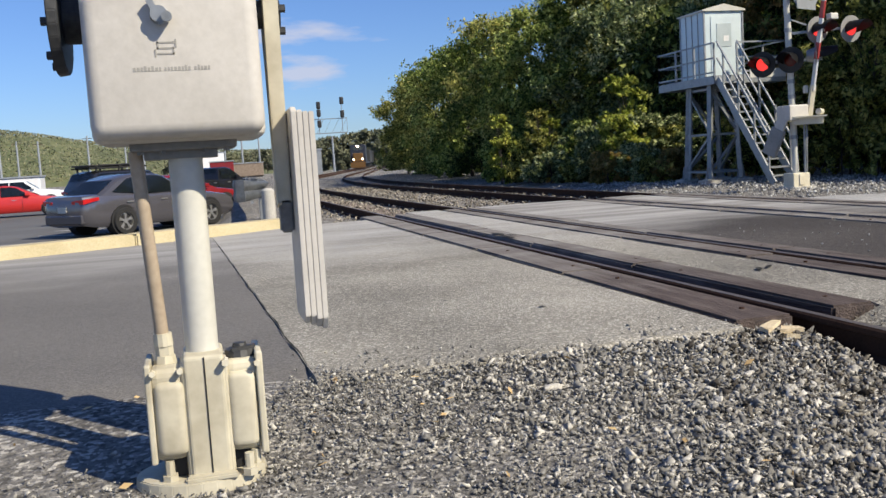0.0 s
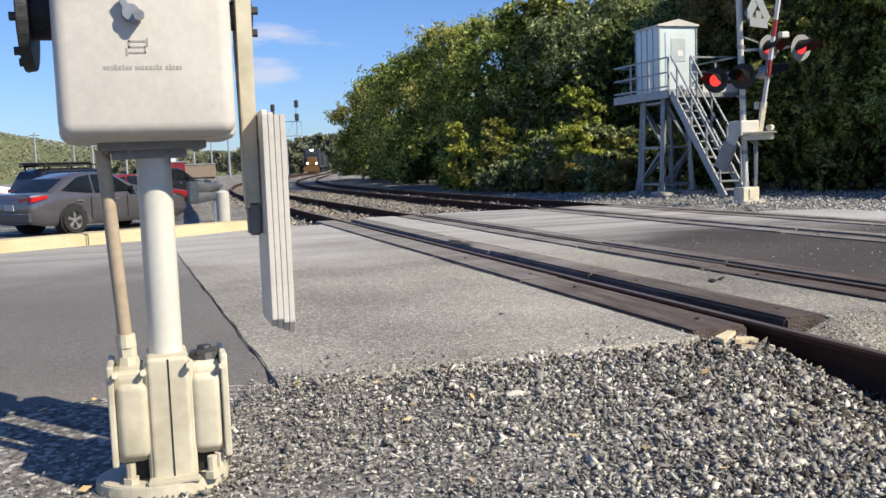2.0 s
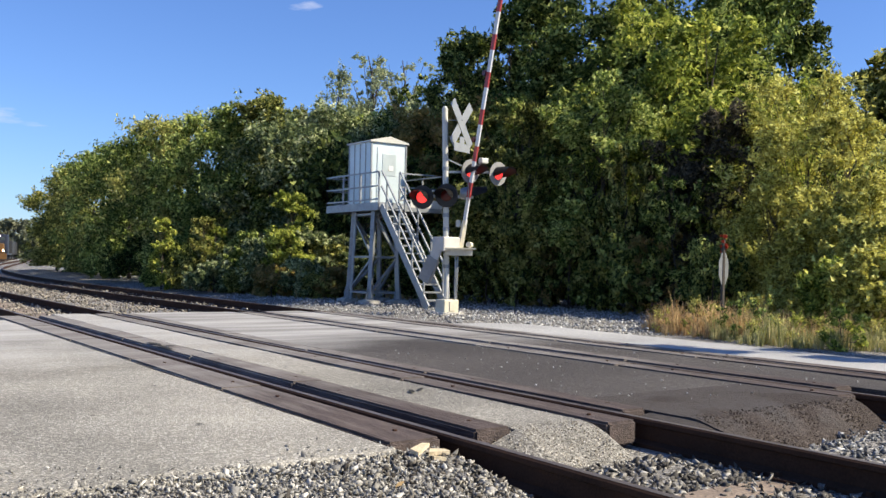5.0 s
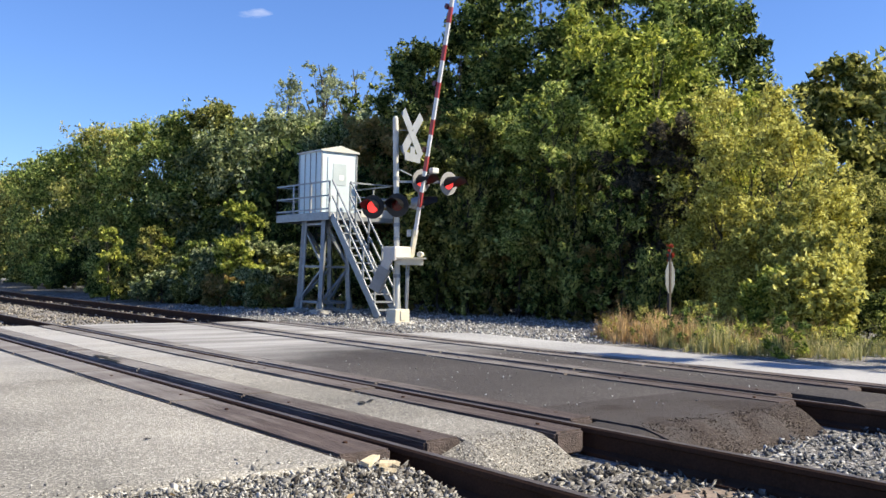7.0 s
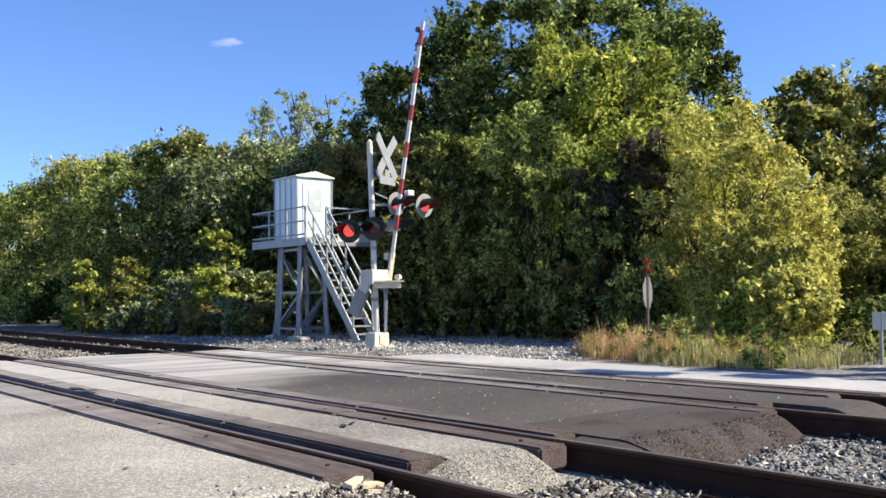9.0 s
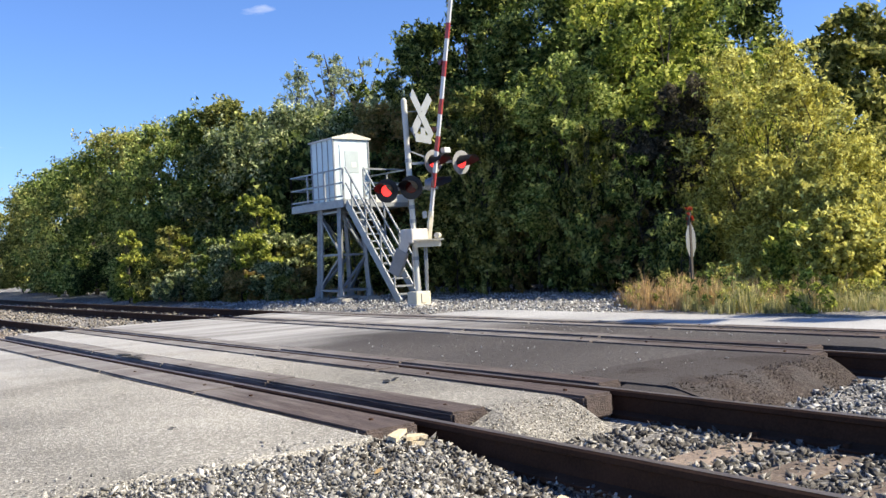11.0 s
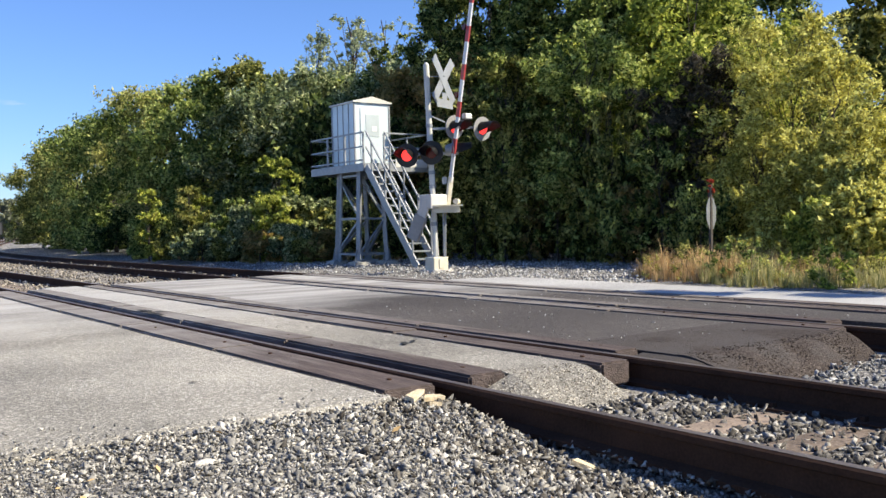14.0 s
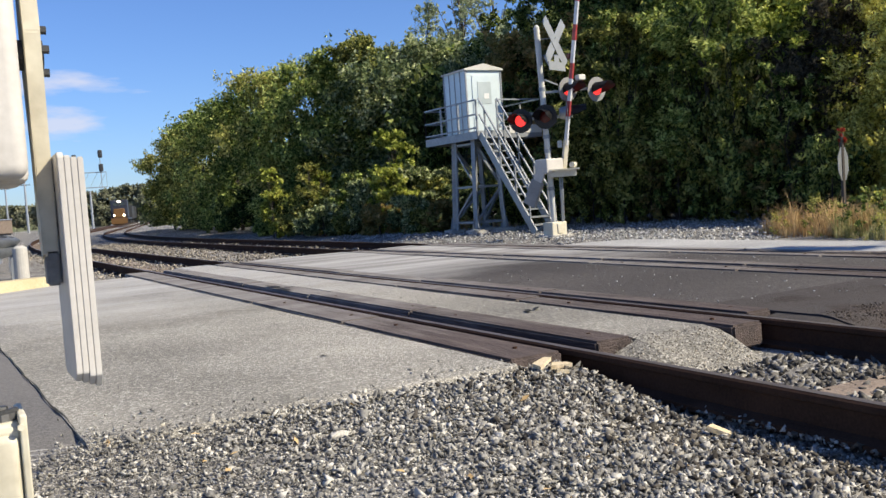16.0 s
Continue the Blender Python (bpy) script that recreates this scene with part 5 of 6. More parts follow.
# ---- signs by the road ----
sg = thing("stop_sign", pose(13.38, 10.62, -0.1), "octagonal sign on a dark post seen from behind, among dry grass", "sign")
part("post", bar((0, 0, 0), (0.01, 0.0, 1.62), 0.05, 0.05), M["post_dark"], sg, "dark steel post")
om = Matrix.Translation((0.05, 0.02, 1.12)) @ pose(0, 0, 0, 0, 0, 22)
ang = [math.radians(22.5 + 45 * k) for k in range(8)]
part("plate", prism([(0.30 * math.cos(a), 0.30 * math.sin(a)) for a in ang], -0.003, 0.003, m=om @ pose(0, 0, 0, 90, 0, 0)), M["galv"], sg, "bare aluminium sign back")
rv = thing("red_creeper", pose(13.39, 10.62, 1.28), "small red-leaved creeper on the top of the sign post", "creeper")
blades_mesh("leaves", crown_leaves(77, np.array([0.075, 0.075, 0.38]), 10, 6, 420, 0.026, 0.5)[0], M["leaf_red"], rv)
part("stem", tube((0, 0, -0.3), (0.01, 0, 0.2), 0.006, None, 5), M["bark"], rv)
mx, my = polar(64.3, 15.2)
sg2 = thing("small_sign", pose(mx, my, -0.1), "small pale yellow rectangular sign on a thin post", "sign")
part("post", bar((0, 0, 0), (0, 0, 0.78), 0.04, 0.04), M["galv"], sg2)
part("plate", box(-0.14, 0.14, -0.004, 0.004, -0.13, 0.13, m=Matrix.Translation((0, -0.03, 0.66)) @ pose(0, 0, 0, 0, 0, -50)), M["cream_paint"], sg2, "pale plate")


def tufts(name, n, each, area, h0, h1, width, mat, label, seed):
    """Grass in uneven tufts: blades fan out of each root and bend over at the tip."""
    r = np.random.default_rng(seed)
    x0, x1, y0, y1 = area
    c = np.stack([r.uniform(x0, x1, n), r.uniform(y0, y1, n)], -1)
    d = ((c[:, 0] - (x0 + x1) / 2) / ((x1 - x0) / 2)) ** 2 + ((c[:, 1] - (y0 + y1) / 2) / ((y1 - y0) / 2)) ** 2
    c = c[d < 1 - 0.35 * r.random(n)]
    tall = r.uniform(h0, h1, len(c)) * (0.55 + 0.6 * np.sin(c[:, 0] * 2.3 + 1.7 * np.sin(c[:, 1] * 1.9)) ** 2)
    k = np.repeat(np.arange(len(c)), each)
    m = len(k)
    a = r.uniform(0, 2 * np.pi, m)
    out = np.stack([np.cos(a), np.sin(a), 0 * a], -1)
    z = np.array([ground_z(x, y) for x, y in c])
    root = np.stack([c[k, 0], c[k, 1], z[k]], -1) + out * (0.06 * r.random(m))[:, None]
    h = tall[k] * r.uniform(0.45, 1.1, m)
    lean = h * np.abs(r.normal(size=m)) * 0.38
    mid = root + out * (lean * 0.35)[:, None] + np.array([0, 0, 1.0]) * (h * 0.62)[:, None]
    tip = root + out * lean[:, None] + np.array([0, 0, 1.0]) * (h * (1 - 0.15 * r.random(m)))[:, None]
    side = np.stack([-np.sin(a + 0.6), np.cos(a + 0.6), 0 * a], -1) * (width * r.uniform(0.6, 1.5, m))[:, None]
    v = np.concatenate([np.stack([root - side, root + side, mid + side * 0.8, mid - side * 0.8], 1), np.stack([mid - side * 0.8, mid + side * 0.8, tip + side * 0.4, tip - side * 0.4], 1)])
    return tagged(quads(name, v, M[mat], None), label, "grass", kind="stuff")


tufts("dry_grass", 460, 22, (11.75, 15.2, 8.2, 12.1), 0.20, 0.54, 0.0042, "grass_dry", "dry tan grass at the road's edge", 1)
tufts("green_grass", 560, 20, (11.4, 14.8, 6.6, 10.4), 0.14, 0.46, 0.0048, "grass_green", "green weeds and grass at the road's edge", 2)
tufts("seed_grass", 200, 16, (11.9, 14.6, 7.6, 11.6), 0.32, 0.70, 0.0030, "grass_dry", "tall thin dry seed stalks among the grass", 6)
tufts("shade_grass", 230, 14, (11.5, 17.5, 22.5, 29), 0.15, 0.5, 0.008, "grass_dry", "thin dry weeds at the foot of the wood", 3)
tufts("track_grass", 110, 14, (11.2, 13.4, 26, 40), 0.1, 0.4, 0.008, "grass_dry", "thin dry grass along the far track", 4)

for k in range(26):
    x, y = rt.uniform(12.0, 15.0), rt.uniform(7.0, 11.0)
    tree("weed", x, y, -0.1, rt.uniform(0.35, 0.75), rt.uniform(0.22, 0.4), ("leaf_olive", "leaf_olive", "leaf_green", "leaf_lime", "leaf_yellow")[k % 5], "leafy roadside weed among the grass", "weed", leaves=900, size=0.026, boughs=14, sprays=8, taper=0.4, seed=61, trunk=0.008, count=10)

lr = np.random.default_rng(88)
n = 60
lp = np.stack([lr.uniform(-0.6, 3.1, n), lr.uniform(2.0, 4.6, n)], -1)
lp = np.stack([lp[:, 0], lp[:, 1], np.array([ground_z(x, y) for x, y in lp]) + 0.026], -1)
tagged(quads("fallen_leaves", leaf_quads(lp, np.tile((0, 0, 2.5), (n, 1)), np.array([1, 1, 1]), 0.024, 4), M["grass_dry"]), "dry fallen leaves and straw on the gravel", "leaves", kind="stuff")

# splinters of a broken timber at the rail, and a twig
for k, (x, y, l, a) in enumerate(((2.98, 4.36, 0.16, 30), (3.08, 4.33, 0.12, -20), (3.04, 4.28, 0.10, 80), (3.2, 3.9, 0.14, 10), (3.15, 3.2, 0.2, -35))):
    bm = prism([(-l / 2, -0.03), (l / 2, -0.018), (l / 2 - 0.02, 0.02), (-l / 3, 0.034)], 0, 0.022)
    ob = part("wood_splinter", bm, M["splinter"])
    ob.matrix_basis = pose(x, y, ground_z(x, y) + 0.012 + 0.02 * (k < 3) * (2 - k), 6, 8 * (k - 1), a)
    tagged(ob, "pale split piece of broken timber on the gravel", "wood piece", "splinters")
# ---- parking lot ----
kd = Vector((3.88, 2.0, 0)).normalized()
kn = Vector((-kd.y, kd.x, 0))
kend = Vector((1.55, 15.55, 0))
kerb = thing("kerb", Matrix(), "yellow painted concrete kerb between the road and the parking lot", "kerb", kind="structure")
for k in range(5):
    a, b = kend - kd * (k * 2.6 + 2.59), kend - kd * (k * 2.6)
    pts = [a, b, b + kn * 0.42, a + kn * 0.42]
    if k == 0:
        pts = [a, b, b + kd * 0.16 + kn * 0.10, b + kd * 0.18 + kn * 0.26, b + kd * 0.05 + kn * 0.42, a + kn * 0.42]
    part("kerb_length", prism([(p.x, p.y) for p in pts], -0.2, 0.135), M["yellow_kerb"], kerb, bevel=0.025)

WHEEL = {}


def wheel(parent, x, y, r, w, side):
    tyre = bmesh.new()
    ang = np.linspace(0, 2 * math.pi, 29)[:-1]
    prof = [(-w / 2, r * 0.64), (-w / 2, r * 0.93), (-w * 0.36, r), (w * 0.36, r), (w / 2, r * 0.93), (w / 2, r * 0.64)]
    rings = [[tyre.verts.new((pr * math.cos(t), py, pr * math.sin(t))) for py, pr in prof] for t in ang]
    for k in range(len(rings)):
        p, q = rings[k], rings[(k + 1) % len(rings)]
        for j in range(len(prof) - 1):
            tyre.faces.new((p[j], p[j + 1], q[j + 1], q[j]))
    wh = part("wheel", tyre, M["tyre"], parent, smooth=True)
    wh.location = (x, y, r)
    hub = bmesh.new()
    s = side * w * 0.28
    tube((0, s - 0.02, 0), (0, s + 0.02, 0), r * 0.17, None, 14, hub)
    for k in range(5):
        t = k * 2 * math.pi / 5 + 0.3
        for o in (-0.13, 0.13):
            bar((0.1 * r * math.cos(t), s, 0.1 * r * math.sin(t)), (0.64 * r * math.cos(t + o), s, 0.64 * r * math.sin(t + o)), 0.035, 0.035, hub)
    n = 24
    for k in range(n):
        t0, t1 = k * 2 * math.pi / n, (k + 1) * 2 * math.pi / n
        bar((0.63 * r * math.cos(t0), s, 0.63 * r * math.sin(t0)), (0.63 * r * math.cos(t1), s, 0.63 * r * math.sin(t1)), 0.05, 0.025, hub)
    part("rim", hub, M["rim"], wh, "silver alloy rim")
    part("brake_disc", tube((0, s * 0.3 - 0.01, 0), (0, s * 0.3 + 0.01, 0), r * 0.62, None, 20), M["dark_steel"], wh)


def loft(sections, bm=None):
    """Rings of equal length joined into a closed skin."""
    bm = bm or bmesh.new()
    rings = [[bm.verts.new(v) for v in s] for s in sections]
    for p, q in zip(rings, rings[1:]):
        for k in range(len(p)):
            j = (k + 1) % len(p)
            bm.faces.new((p[k], p[j], q[j], q[k]))
    bm.faces.new(rings[0][::-1])
    bm.faces.new(rings[-1])
    return bm


def car(m, paint, label, kind="sedan", rack=False, length=4.9, width=1.84):
    ob = thing("car", m, label, "car")
    w = width / 2
    tall = {"sedan": 0.0, "suv": 0.28, "pickup": 0.3}[kind]
    r = 0.335 + 0.04 * (tall > 0)
    # x forward, rear axle at 0; station: x, half width, sill, belt line, shoulder
    L0, L1, wb = -1.08, length - 1.08, 2.78
    stations = [(L0, 0.74, 0.42, 0.86), (L0 + 0.06, 0.82, 0.30, 1.00), (L0 + 0.35, 0.89, 0.24, 1.03), (-0.3, 0.95, 0.22, 1.0), (0.6, 0.98, 0.20, 0.97), (1.8, 0.985, 0.20, 0.95),
                (2.5, 0.97, 0.20, 0.93), (3.0, 0.95, 0.22, 0.87), (L1 - 0.35, 0.90, 0.22, 0.80), (L1 - 0.05, 0.80, 0.28, 0.70), (L1, 0.68, 0.36, 0.60)]
    secs = []
    for x, f, s, b in stations:
        b += tall * 0.75
        s += tall * 0.4
        h = w * f
        secs.append([(x, -h * 0.86, s), (x, -h * 0.985, s + 0.12), (x, -h, (s + b) / 2), (x, -h * 0.985, b - 0.16), (x, -h * 0.93, b - 0.03), (x, -h * 0.80, b),
                     (x, h * 0.80, b), (x, h * 0.93, b - 0.03), (x, h * 0.985, b - 0.16), (x, h, (s + b) / 2), (x, h * 0.985, s + 0.12), (x, h * 0.86, s)])
    part("body", loft(secs), M[paint], ob, smooth=True)
    z0 = 0.95 + tall * 0.75
    zt = 1.48 + tall * 0.95
    if kind == "sedan":
        cab = [(-0.66, 0.80, z0), (0.02, 0.70, zt - 0.13), (0.50, 0.66, zt - 0.015), (0.95, 0.66, zt), (1.30, 0.67, zt - 0.04), (1.55, 0.70, zt - 0.13), (2.45, 0.82, z0 - 0.03)]
    elif kind == "suv":
        cab = [(-0.98, 0.82, z0), (-0.72, 0.72, zt - 0.08), (-0.4, 0.70, zt), (1.05, 0.70, zt), (1.45, 0.70, zt - 0.08), (2.2, 0.82, z0 - 0.03)]
    else:
        cab = [(0.55, 0.82, z0), (0.75, 0.72, zt - 0.06), (0.95, 0.70, zt), (1.45, 0.70, zt), (1.75, 0.70, zt - 0.08), (2.5, 0.82, z0 - 0.03)]
    secs = []
    for x, f, z in cab:
        h = w * 0.88
        k = (z - z0) / (zt - z0)
        hh = h * (1.0 - 0.20 * max(0, k))
        secs.append([(x, -h, z0 - 0.06), (x, -hh, max(z0 - 0.05, z - 0.05)), (x, -hh * 0.86, z), (x, hh * 0.86, z), (x, hh, max(z0 - 0.05, z - 0.05)), (x, h, z0 - 0.06)])
    part("cabin", loft(secs), M[paint], ob, smooth=True)
    # glass, set a little proud of the cabin skin
    h = w * 0.88
    for side in (-1, 1):
        gs = []
        lo, hi = z0 + 0.02, zt - 0.10
        yl, yh = side * (h * 0.985 + 0.012), side * (h * 0.835 + 0.012)
        if kind == "sedan":
            spans = (((-0.22, lo + 0.09), (0.66, lo), (0.66, hi + 0.035), (0.30, hi - 0.02)), ((0.73, lo), (1.98, lo), (1.38, hi - 0.01), (1.08, hi + 0.035), (0.73, hi + 0.035)))
        elif kind == "suv":
            spans = (((-0.7, lo), (0.45, lo), (0.50, hi), (-0.55, hi)), ((0.52, lo), (1.85, lo), (1.3, hi), (0.58, hi)))
        else:
            spans = (((0.75, lo), (1.25, lo), (1.25, hi), (0.85, hi)), ((1.3, lo), (2.2, lo), (1.65, hi), (1.33, hi)))
        for sp in spans:
            bm = bmesh.new()
            vs = []
            for x, z in sp:
                k = (z - z0) / (zt - z0)
                vs.append(bm.verts.new((x, side * (h * (1.0 - 0.20 * max(0, k) * 1.0) + 0.010), z)))
            f = bm.faces.new(vs)
            bmesh.ops.solidify(bm, geom=[f], thickness=0.008)
            part("side_window", bm, M["car_glass"], ob)
    def screen(x0, za, x1, zb, off):
        bm = bmesh.new()
        vs = [bm.verts.new(v) for v in ((x0, -h * 0.82, za), (x0, h * 0.82, za), (x1, h * 0.68, zb), (x1, -h * 0.68, zb))]
        f = bm.faces.new(vs)
        bmesh.ops.solidify(bm, geom=[f], thickness=0.01)
        bmesh.ops.translate(bm, vec=(off, 0, 0.012), verts=bm.verts)
        part("windscreen", bm, M["car_glass"], ob)
    screen(cab[0][0] + 0.06, cab[0][2] + 0.03, cab[1][0] - 0.02, cab[1][2] - 0.02, -0.012)
    screen(cab[-1][0] - 0.08, cab[-1][2] + 0.05, cab[-2][0] + 0.03, cab[-2][2] - 0.02, 0.012)
    for x in (0, wb):
        for side in (-1, 1):
            wheel(ob, x, side * (w - 0.085), r, 0.225, side)
            part("wheel_arch", tube((x, side * (w - 0.30), r + 0.02), (x, side * (w * 0.968), r + 0.02), r + 0.05, None, 24), M["black"], ob)
    zl = 0.82 + tall * 0.7
    for side in (-1, 1):
        bm = loft([[(L0 + 0.02, side * w * 0.42, zl), (L0 + 0.02, side * w * 0.42, zl + 0.07), (L0 - 0.008, side * w * 0.42, zl + 0.07), (L0 - 0.008, side * w * 0.42, zl)],
                   [(L0 + 0.10, side * w * 0.84, zl - 0.01), (L0 + 0.10, side * w * 0.84, zl + 0.10), (L0 + 0.02, side * w * 0.86, zl + 0.10), (L0 + 0.02, side * w * 0.86, zl - 0.01)],
                   [(L0 + 0.42, side * w * 0.90, zl + 0.07), (L0 + 0.42, side * w * 0.90, zl + 0.14), (L0 + 0.42, side * (w * 0.93), zl + 0.14), (L0 + 0.42, side * (w * 0.93), zl + 0.07)]])
        part("tail_lamp", bm, M["tail_lamp"], ob, "red tail lamp")
        part("mirror", rounded_box(1.75, 1.95, side * (w + 0.0) - 0.09, side * (w + 0.0) + 0.09, z0 + 0.02, z0 + 0.16, 0.03), M[paint], ob)
        for x in (0.2, 1.25):
            part("door_handle", box(x - 0.1, x + 0.1, side * w * 0.985 - 0.012, side * w * 0.985 + 0.018, z0 - 0.17, z0 - 0.14), M["rim"], ob, bevel=0.005)
        for x in (0.52, 1.62):
            part("door_seam", box(x - 0.005, x + 0.005, side * w * 0.992 - 0.01, side * w * 0.992 + 0.004, 0.32 + tall * 0.4, z0 - 0.06), M["black"], ob)
    part("rear_bumper", rounded_box(L0 - 0.02, L0 + 0.18, -w * 0.78, w * 0.78, 0.34 + tall * 0.3, 0.56 + tall * 0.3, 0.03), M[paint], ob)
    part("rear_plate", box(L0 - 0.026, L0 - 0.012, -0.17, 0.17, 0.62 + tall * 0.4, 0.76 + tall * 0.4), M["white_paint"], ob, "plain pale plate")
    if rack:
        for y in (-0.55, 0.55):
            part("rack_rail", bar((-0.75, y, zt + 0.09), (1.35, y, zt + 0.09), 0.05, 0.05), M["black"], ob)
        for x in (-0.55, 0.3, 1.15):
            part("rack_bar", bar((x, -0.62, zt + 0.13), (x, 0.62, zt + 0.13), 0.06, 0.04), M["black"], ob)
            for y in (-0.55, 0.55):
                part("rack_foot", bar((x, y, zt - 0.03), (x, y, zt + 0.1), 0.05, 0.05), M["black"], ob)
        part("roof_basket", rounded_box(-0.8, 1.2, -0.5, 0.5, zt + 0.15, zt + 0.20, 0.02), M["black"], ob)
    return ob


def car_pose(x, y, deg, z=-0.02):
    return pose(x, y, z, 0, 0, deg)


def lot_z(y):
    return -0.03 - 0.40 * max(0, min(1, (y - 16.2) / 8)) - 0.15 * max(0, min(1, (y - 28) / 10))


# parked cars; the place is that of the rear axle
hd = 42.0
c0 = Vector((-1.70, 24.35, 0)) + Vector((-math.sin(radians(hd)), math.cos(radians(hd)), 0)) * 0.80
for x, y, d, paint, label, shape, rack in ((c0.x, c0.y, hd, "car_grey", "dark grey sedan parked in the lot behind the yellow kerb", "sedan", False),
                                           (-2.95, 33.5, 38, "car_black", "black sport utility car with a roof rack parked in the lot", "suv", True),
                                           (-1.6, 34.5, 40, "car_red", "dark red sedan parked nose-in in the lot", "sedan", False),
                                           (0.1, 47.0, 50, "car_black", "black pickup truck parked along the lot", "pickup", False),
                                           (-9.6, 48, 8, "car_bright", "bright red car in the far lot", "sedan", False),
                                           (-11.5, 62, 5, "car_white", "white van far across the lot", "suv", False),
                                           (-4.0, 66, 30, "car_white", "white car far across the lot", "sedan", False)):
    car(car_pose(x, y, d, lot_z(y) + 0.004), paint, label, shape, rack)

# guard rail with its end post
gr = thing("guard_rail", Matrix(), "galvanised corrugated guard rail curving away beside the lot", "guard rail")
path = [Vector(v) for v in ((1.02, 18.75, 0), (0.88, 18.68, 0), (0.82, 18.5, 0), (0.86, 18.3, 0), (1.0, 18.25, 0), (1.2, 18.5, 0), (1.42, 19.3, 0), (1.58, 21.0, 0),
                                (1.68, 24, 0), (1.78, 30, 0), (1.95, 36, 0))]
bm = bmesh.new()
prof = [(0.0, 0.42), (0.07, 0.47), (0.07, 0.52), (0.0, 0.57), (0.07, 0.62), (0.07, 0.67), (0.0, 0.72)]
rings = []
for k, p in enumerate(path):
    t = (path[min(k + 1, len(path) - 1)] - path[max(k - 1, 0)]).normalized()
    f = 1.4 if k < 5 else max(1.0, 1.4 - 0.2 * (k - 4))        # the flared end shoe
    rings.append([bm.verts.new((p.x + t.y * a * (0.3 if k < 5 else 1), p.y - t.x * a * (0.3 if k < 5 else 1), 0.57 + (z - 0.57) * f)) for a, z in prof])
for p, q in zip(rings, rings[1:]):
    for k in range(len(prof) - 1):
        bm.faces.new((p[k], p[k + 1], q[k + 1], q[k]))
bmesh.ops.solidify(bm, geom=bm.faces[:], thickness=0.006)
part("beam", bm, M["galv"], gr, "corrugated steel beam", smooth=True)
for p in path[6:]:
    part("post", box(p.x - 0.09, p.x - 0.01, p.y - 0.07, p.y + 0.07, -0.1, 0.72), M["galv"], gr)
ep = thing("bollard", Matrix(), "pale grey round concrete bollard at the guard rail's end", "bollard")
part("shaft", tube((1.42, 18.0, -0.15), (1.42, 18.0, 0.56), 0.125, 0.12, 20), M["concrete"], ep, smooth=False)
part("cap", tube((1.42, 18.0, 0.56), (1.42, 18.0, 0.60), 0.12, 0.06, 20), M["concrete"], ep)
for k in range(7):
    y = 20.0 + k * 2.3
    ob = part("parking_stripe", box(-0.05, 0.05, 0, 4.8, 0, 0.004), M["white_paint"])
    ob.matrix_basis = pose(0.3 + 0.04 * k, y + 4, lot_z(y + 6) + 0.006, 0, 0, 62)
    tagged(ob, "worn white parking stripe on the asphalt", "road marking", "parking stripes", "structure")

# ---- distance ----
hill = bmesh.new()
azs = np.linspace(-60, 40, 120)
rows = []
for dist, f in ((330, 0.0), (400, 0.45), (470, 0.85), (560, 1.0), (640, 0.7)):
    row = []
    for az in azs:
        el = 2.4 * math.exp(-((az + 13) / 8.5) ** 2) + 0.40 * math.exp(-((az - 1) / 9.0) ** 2) + 0.75
        el *= 1 + 0.10 * noise.noise((az * 0.22, dist * 0.01, 0)) + 0.06 * noise.noise((az * 0.9, dist * 0.05, 4))
        row.append(hill.verts.new((dist * math.sin(radians(az)), dist * math.cos(radians(az)), -1 + f * 560 * math.tan(radians(el)))))
    rows.append(row)
for p, q in zip(rows, rows[1:]):
    for k in range(len(p) - 1):
        hill.faces.new((p[k], p[k + 1], q[k + 1], q[k]))
hl = part("backdrop_hill", hill, M["hill"], None, smooth=True)
tagged(hl, "wooded low ridge far across the valley", "hill", kind="structure")
hr = np.random.default_rng(12)
n = 42000
az = hr.uniform(-22, 14, n)
dist = hr.uniform(340, 565, n)
el = 2.4 * np.exp(-((az + 13) / 8.5) ** 2) + 0.40 * np.exp(-((az - 1) / 9.0) ** 2) + 0.75
fz = np.interp(dist, [330, 400, 470, 560], [0, 0.45, 0.85, 1.0])
p = np.stack([dist * np.sin(np.radians(az)), dist * np.cos(np.radians(az)), -1 + fz * 560 * np.tan(np.radians(el)) + hr.uniform(-1, 2.0, n)], -1)
d = hr.normal(size=(n, 3))
d[:, 2] = np.abs(d[:, 2])
d /= np.linalg.norm(d, axis=1, keepdims=True)
tagged(quads("far_woods", leaf_quads(p, d, np.array([1, 1, 1]), 0.6, 9), M["leaf_far"]), "hazy woods covering the far ridge", "woods", kind="stuff")

# brush beyond the curve
for az, dist, h, rad, leaf in ((4.0, 250, 6.0, 5.5, "leaf_far"), (5.4, 245, 6.6, 5.5, "leaf_far"), (6.8, 245, 7.4, 5.6, "leaf_far"), (8.0, 240, 8.0, 6.0, "leaf_far"), (9.2, 240, 8.6, 6.0, "leaf_far"), (10.4, 240, 9.2, 6.0, "leaf_far"), (2.4, 260, 5.6, 5.6, "leaf_far"), (-1, 270, 5.0, 6, "leaf_far"), (11.4, 235, 9.0, 6.0, "leaf_far")):
    x, y = polar(az, dist)
    tree("distant_tree", x, y, -0.2, h, rad, leaf, "hazy olive brush beyond the curve", seed=41, leaves=7000, size=0.34, boughs=30, sprays=14, taper=0.4, count=10)

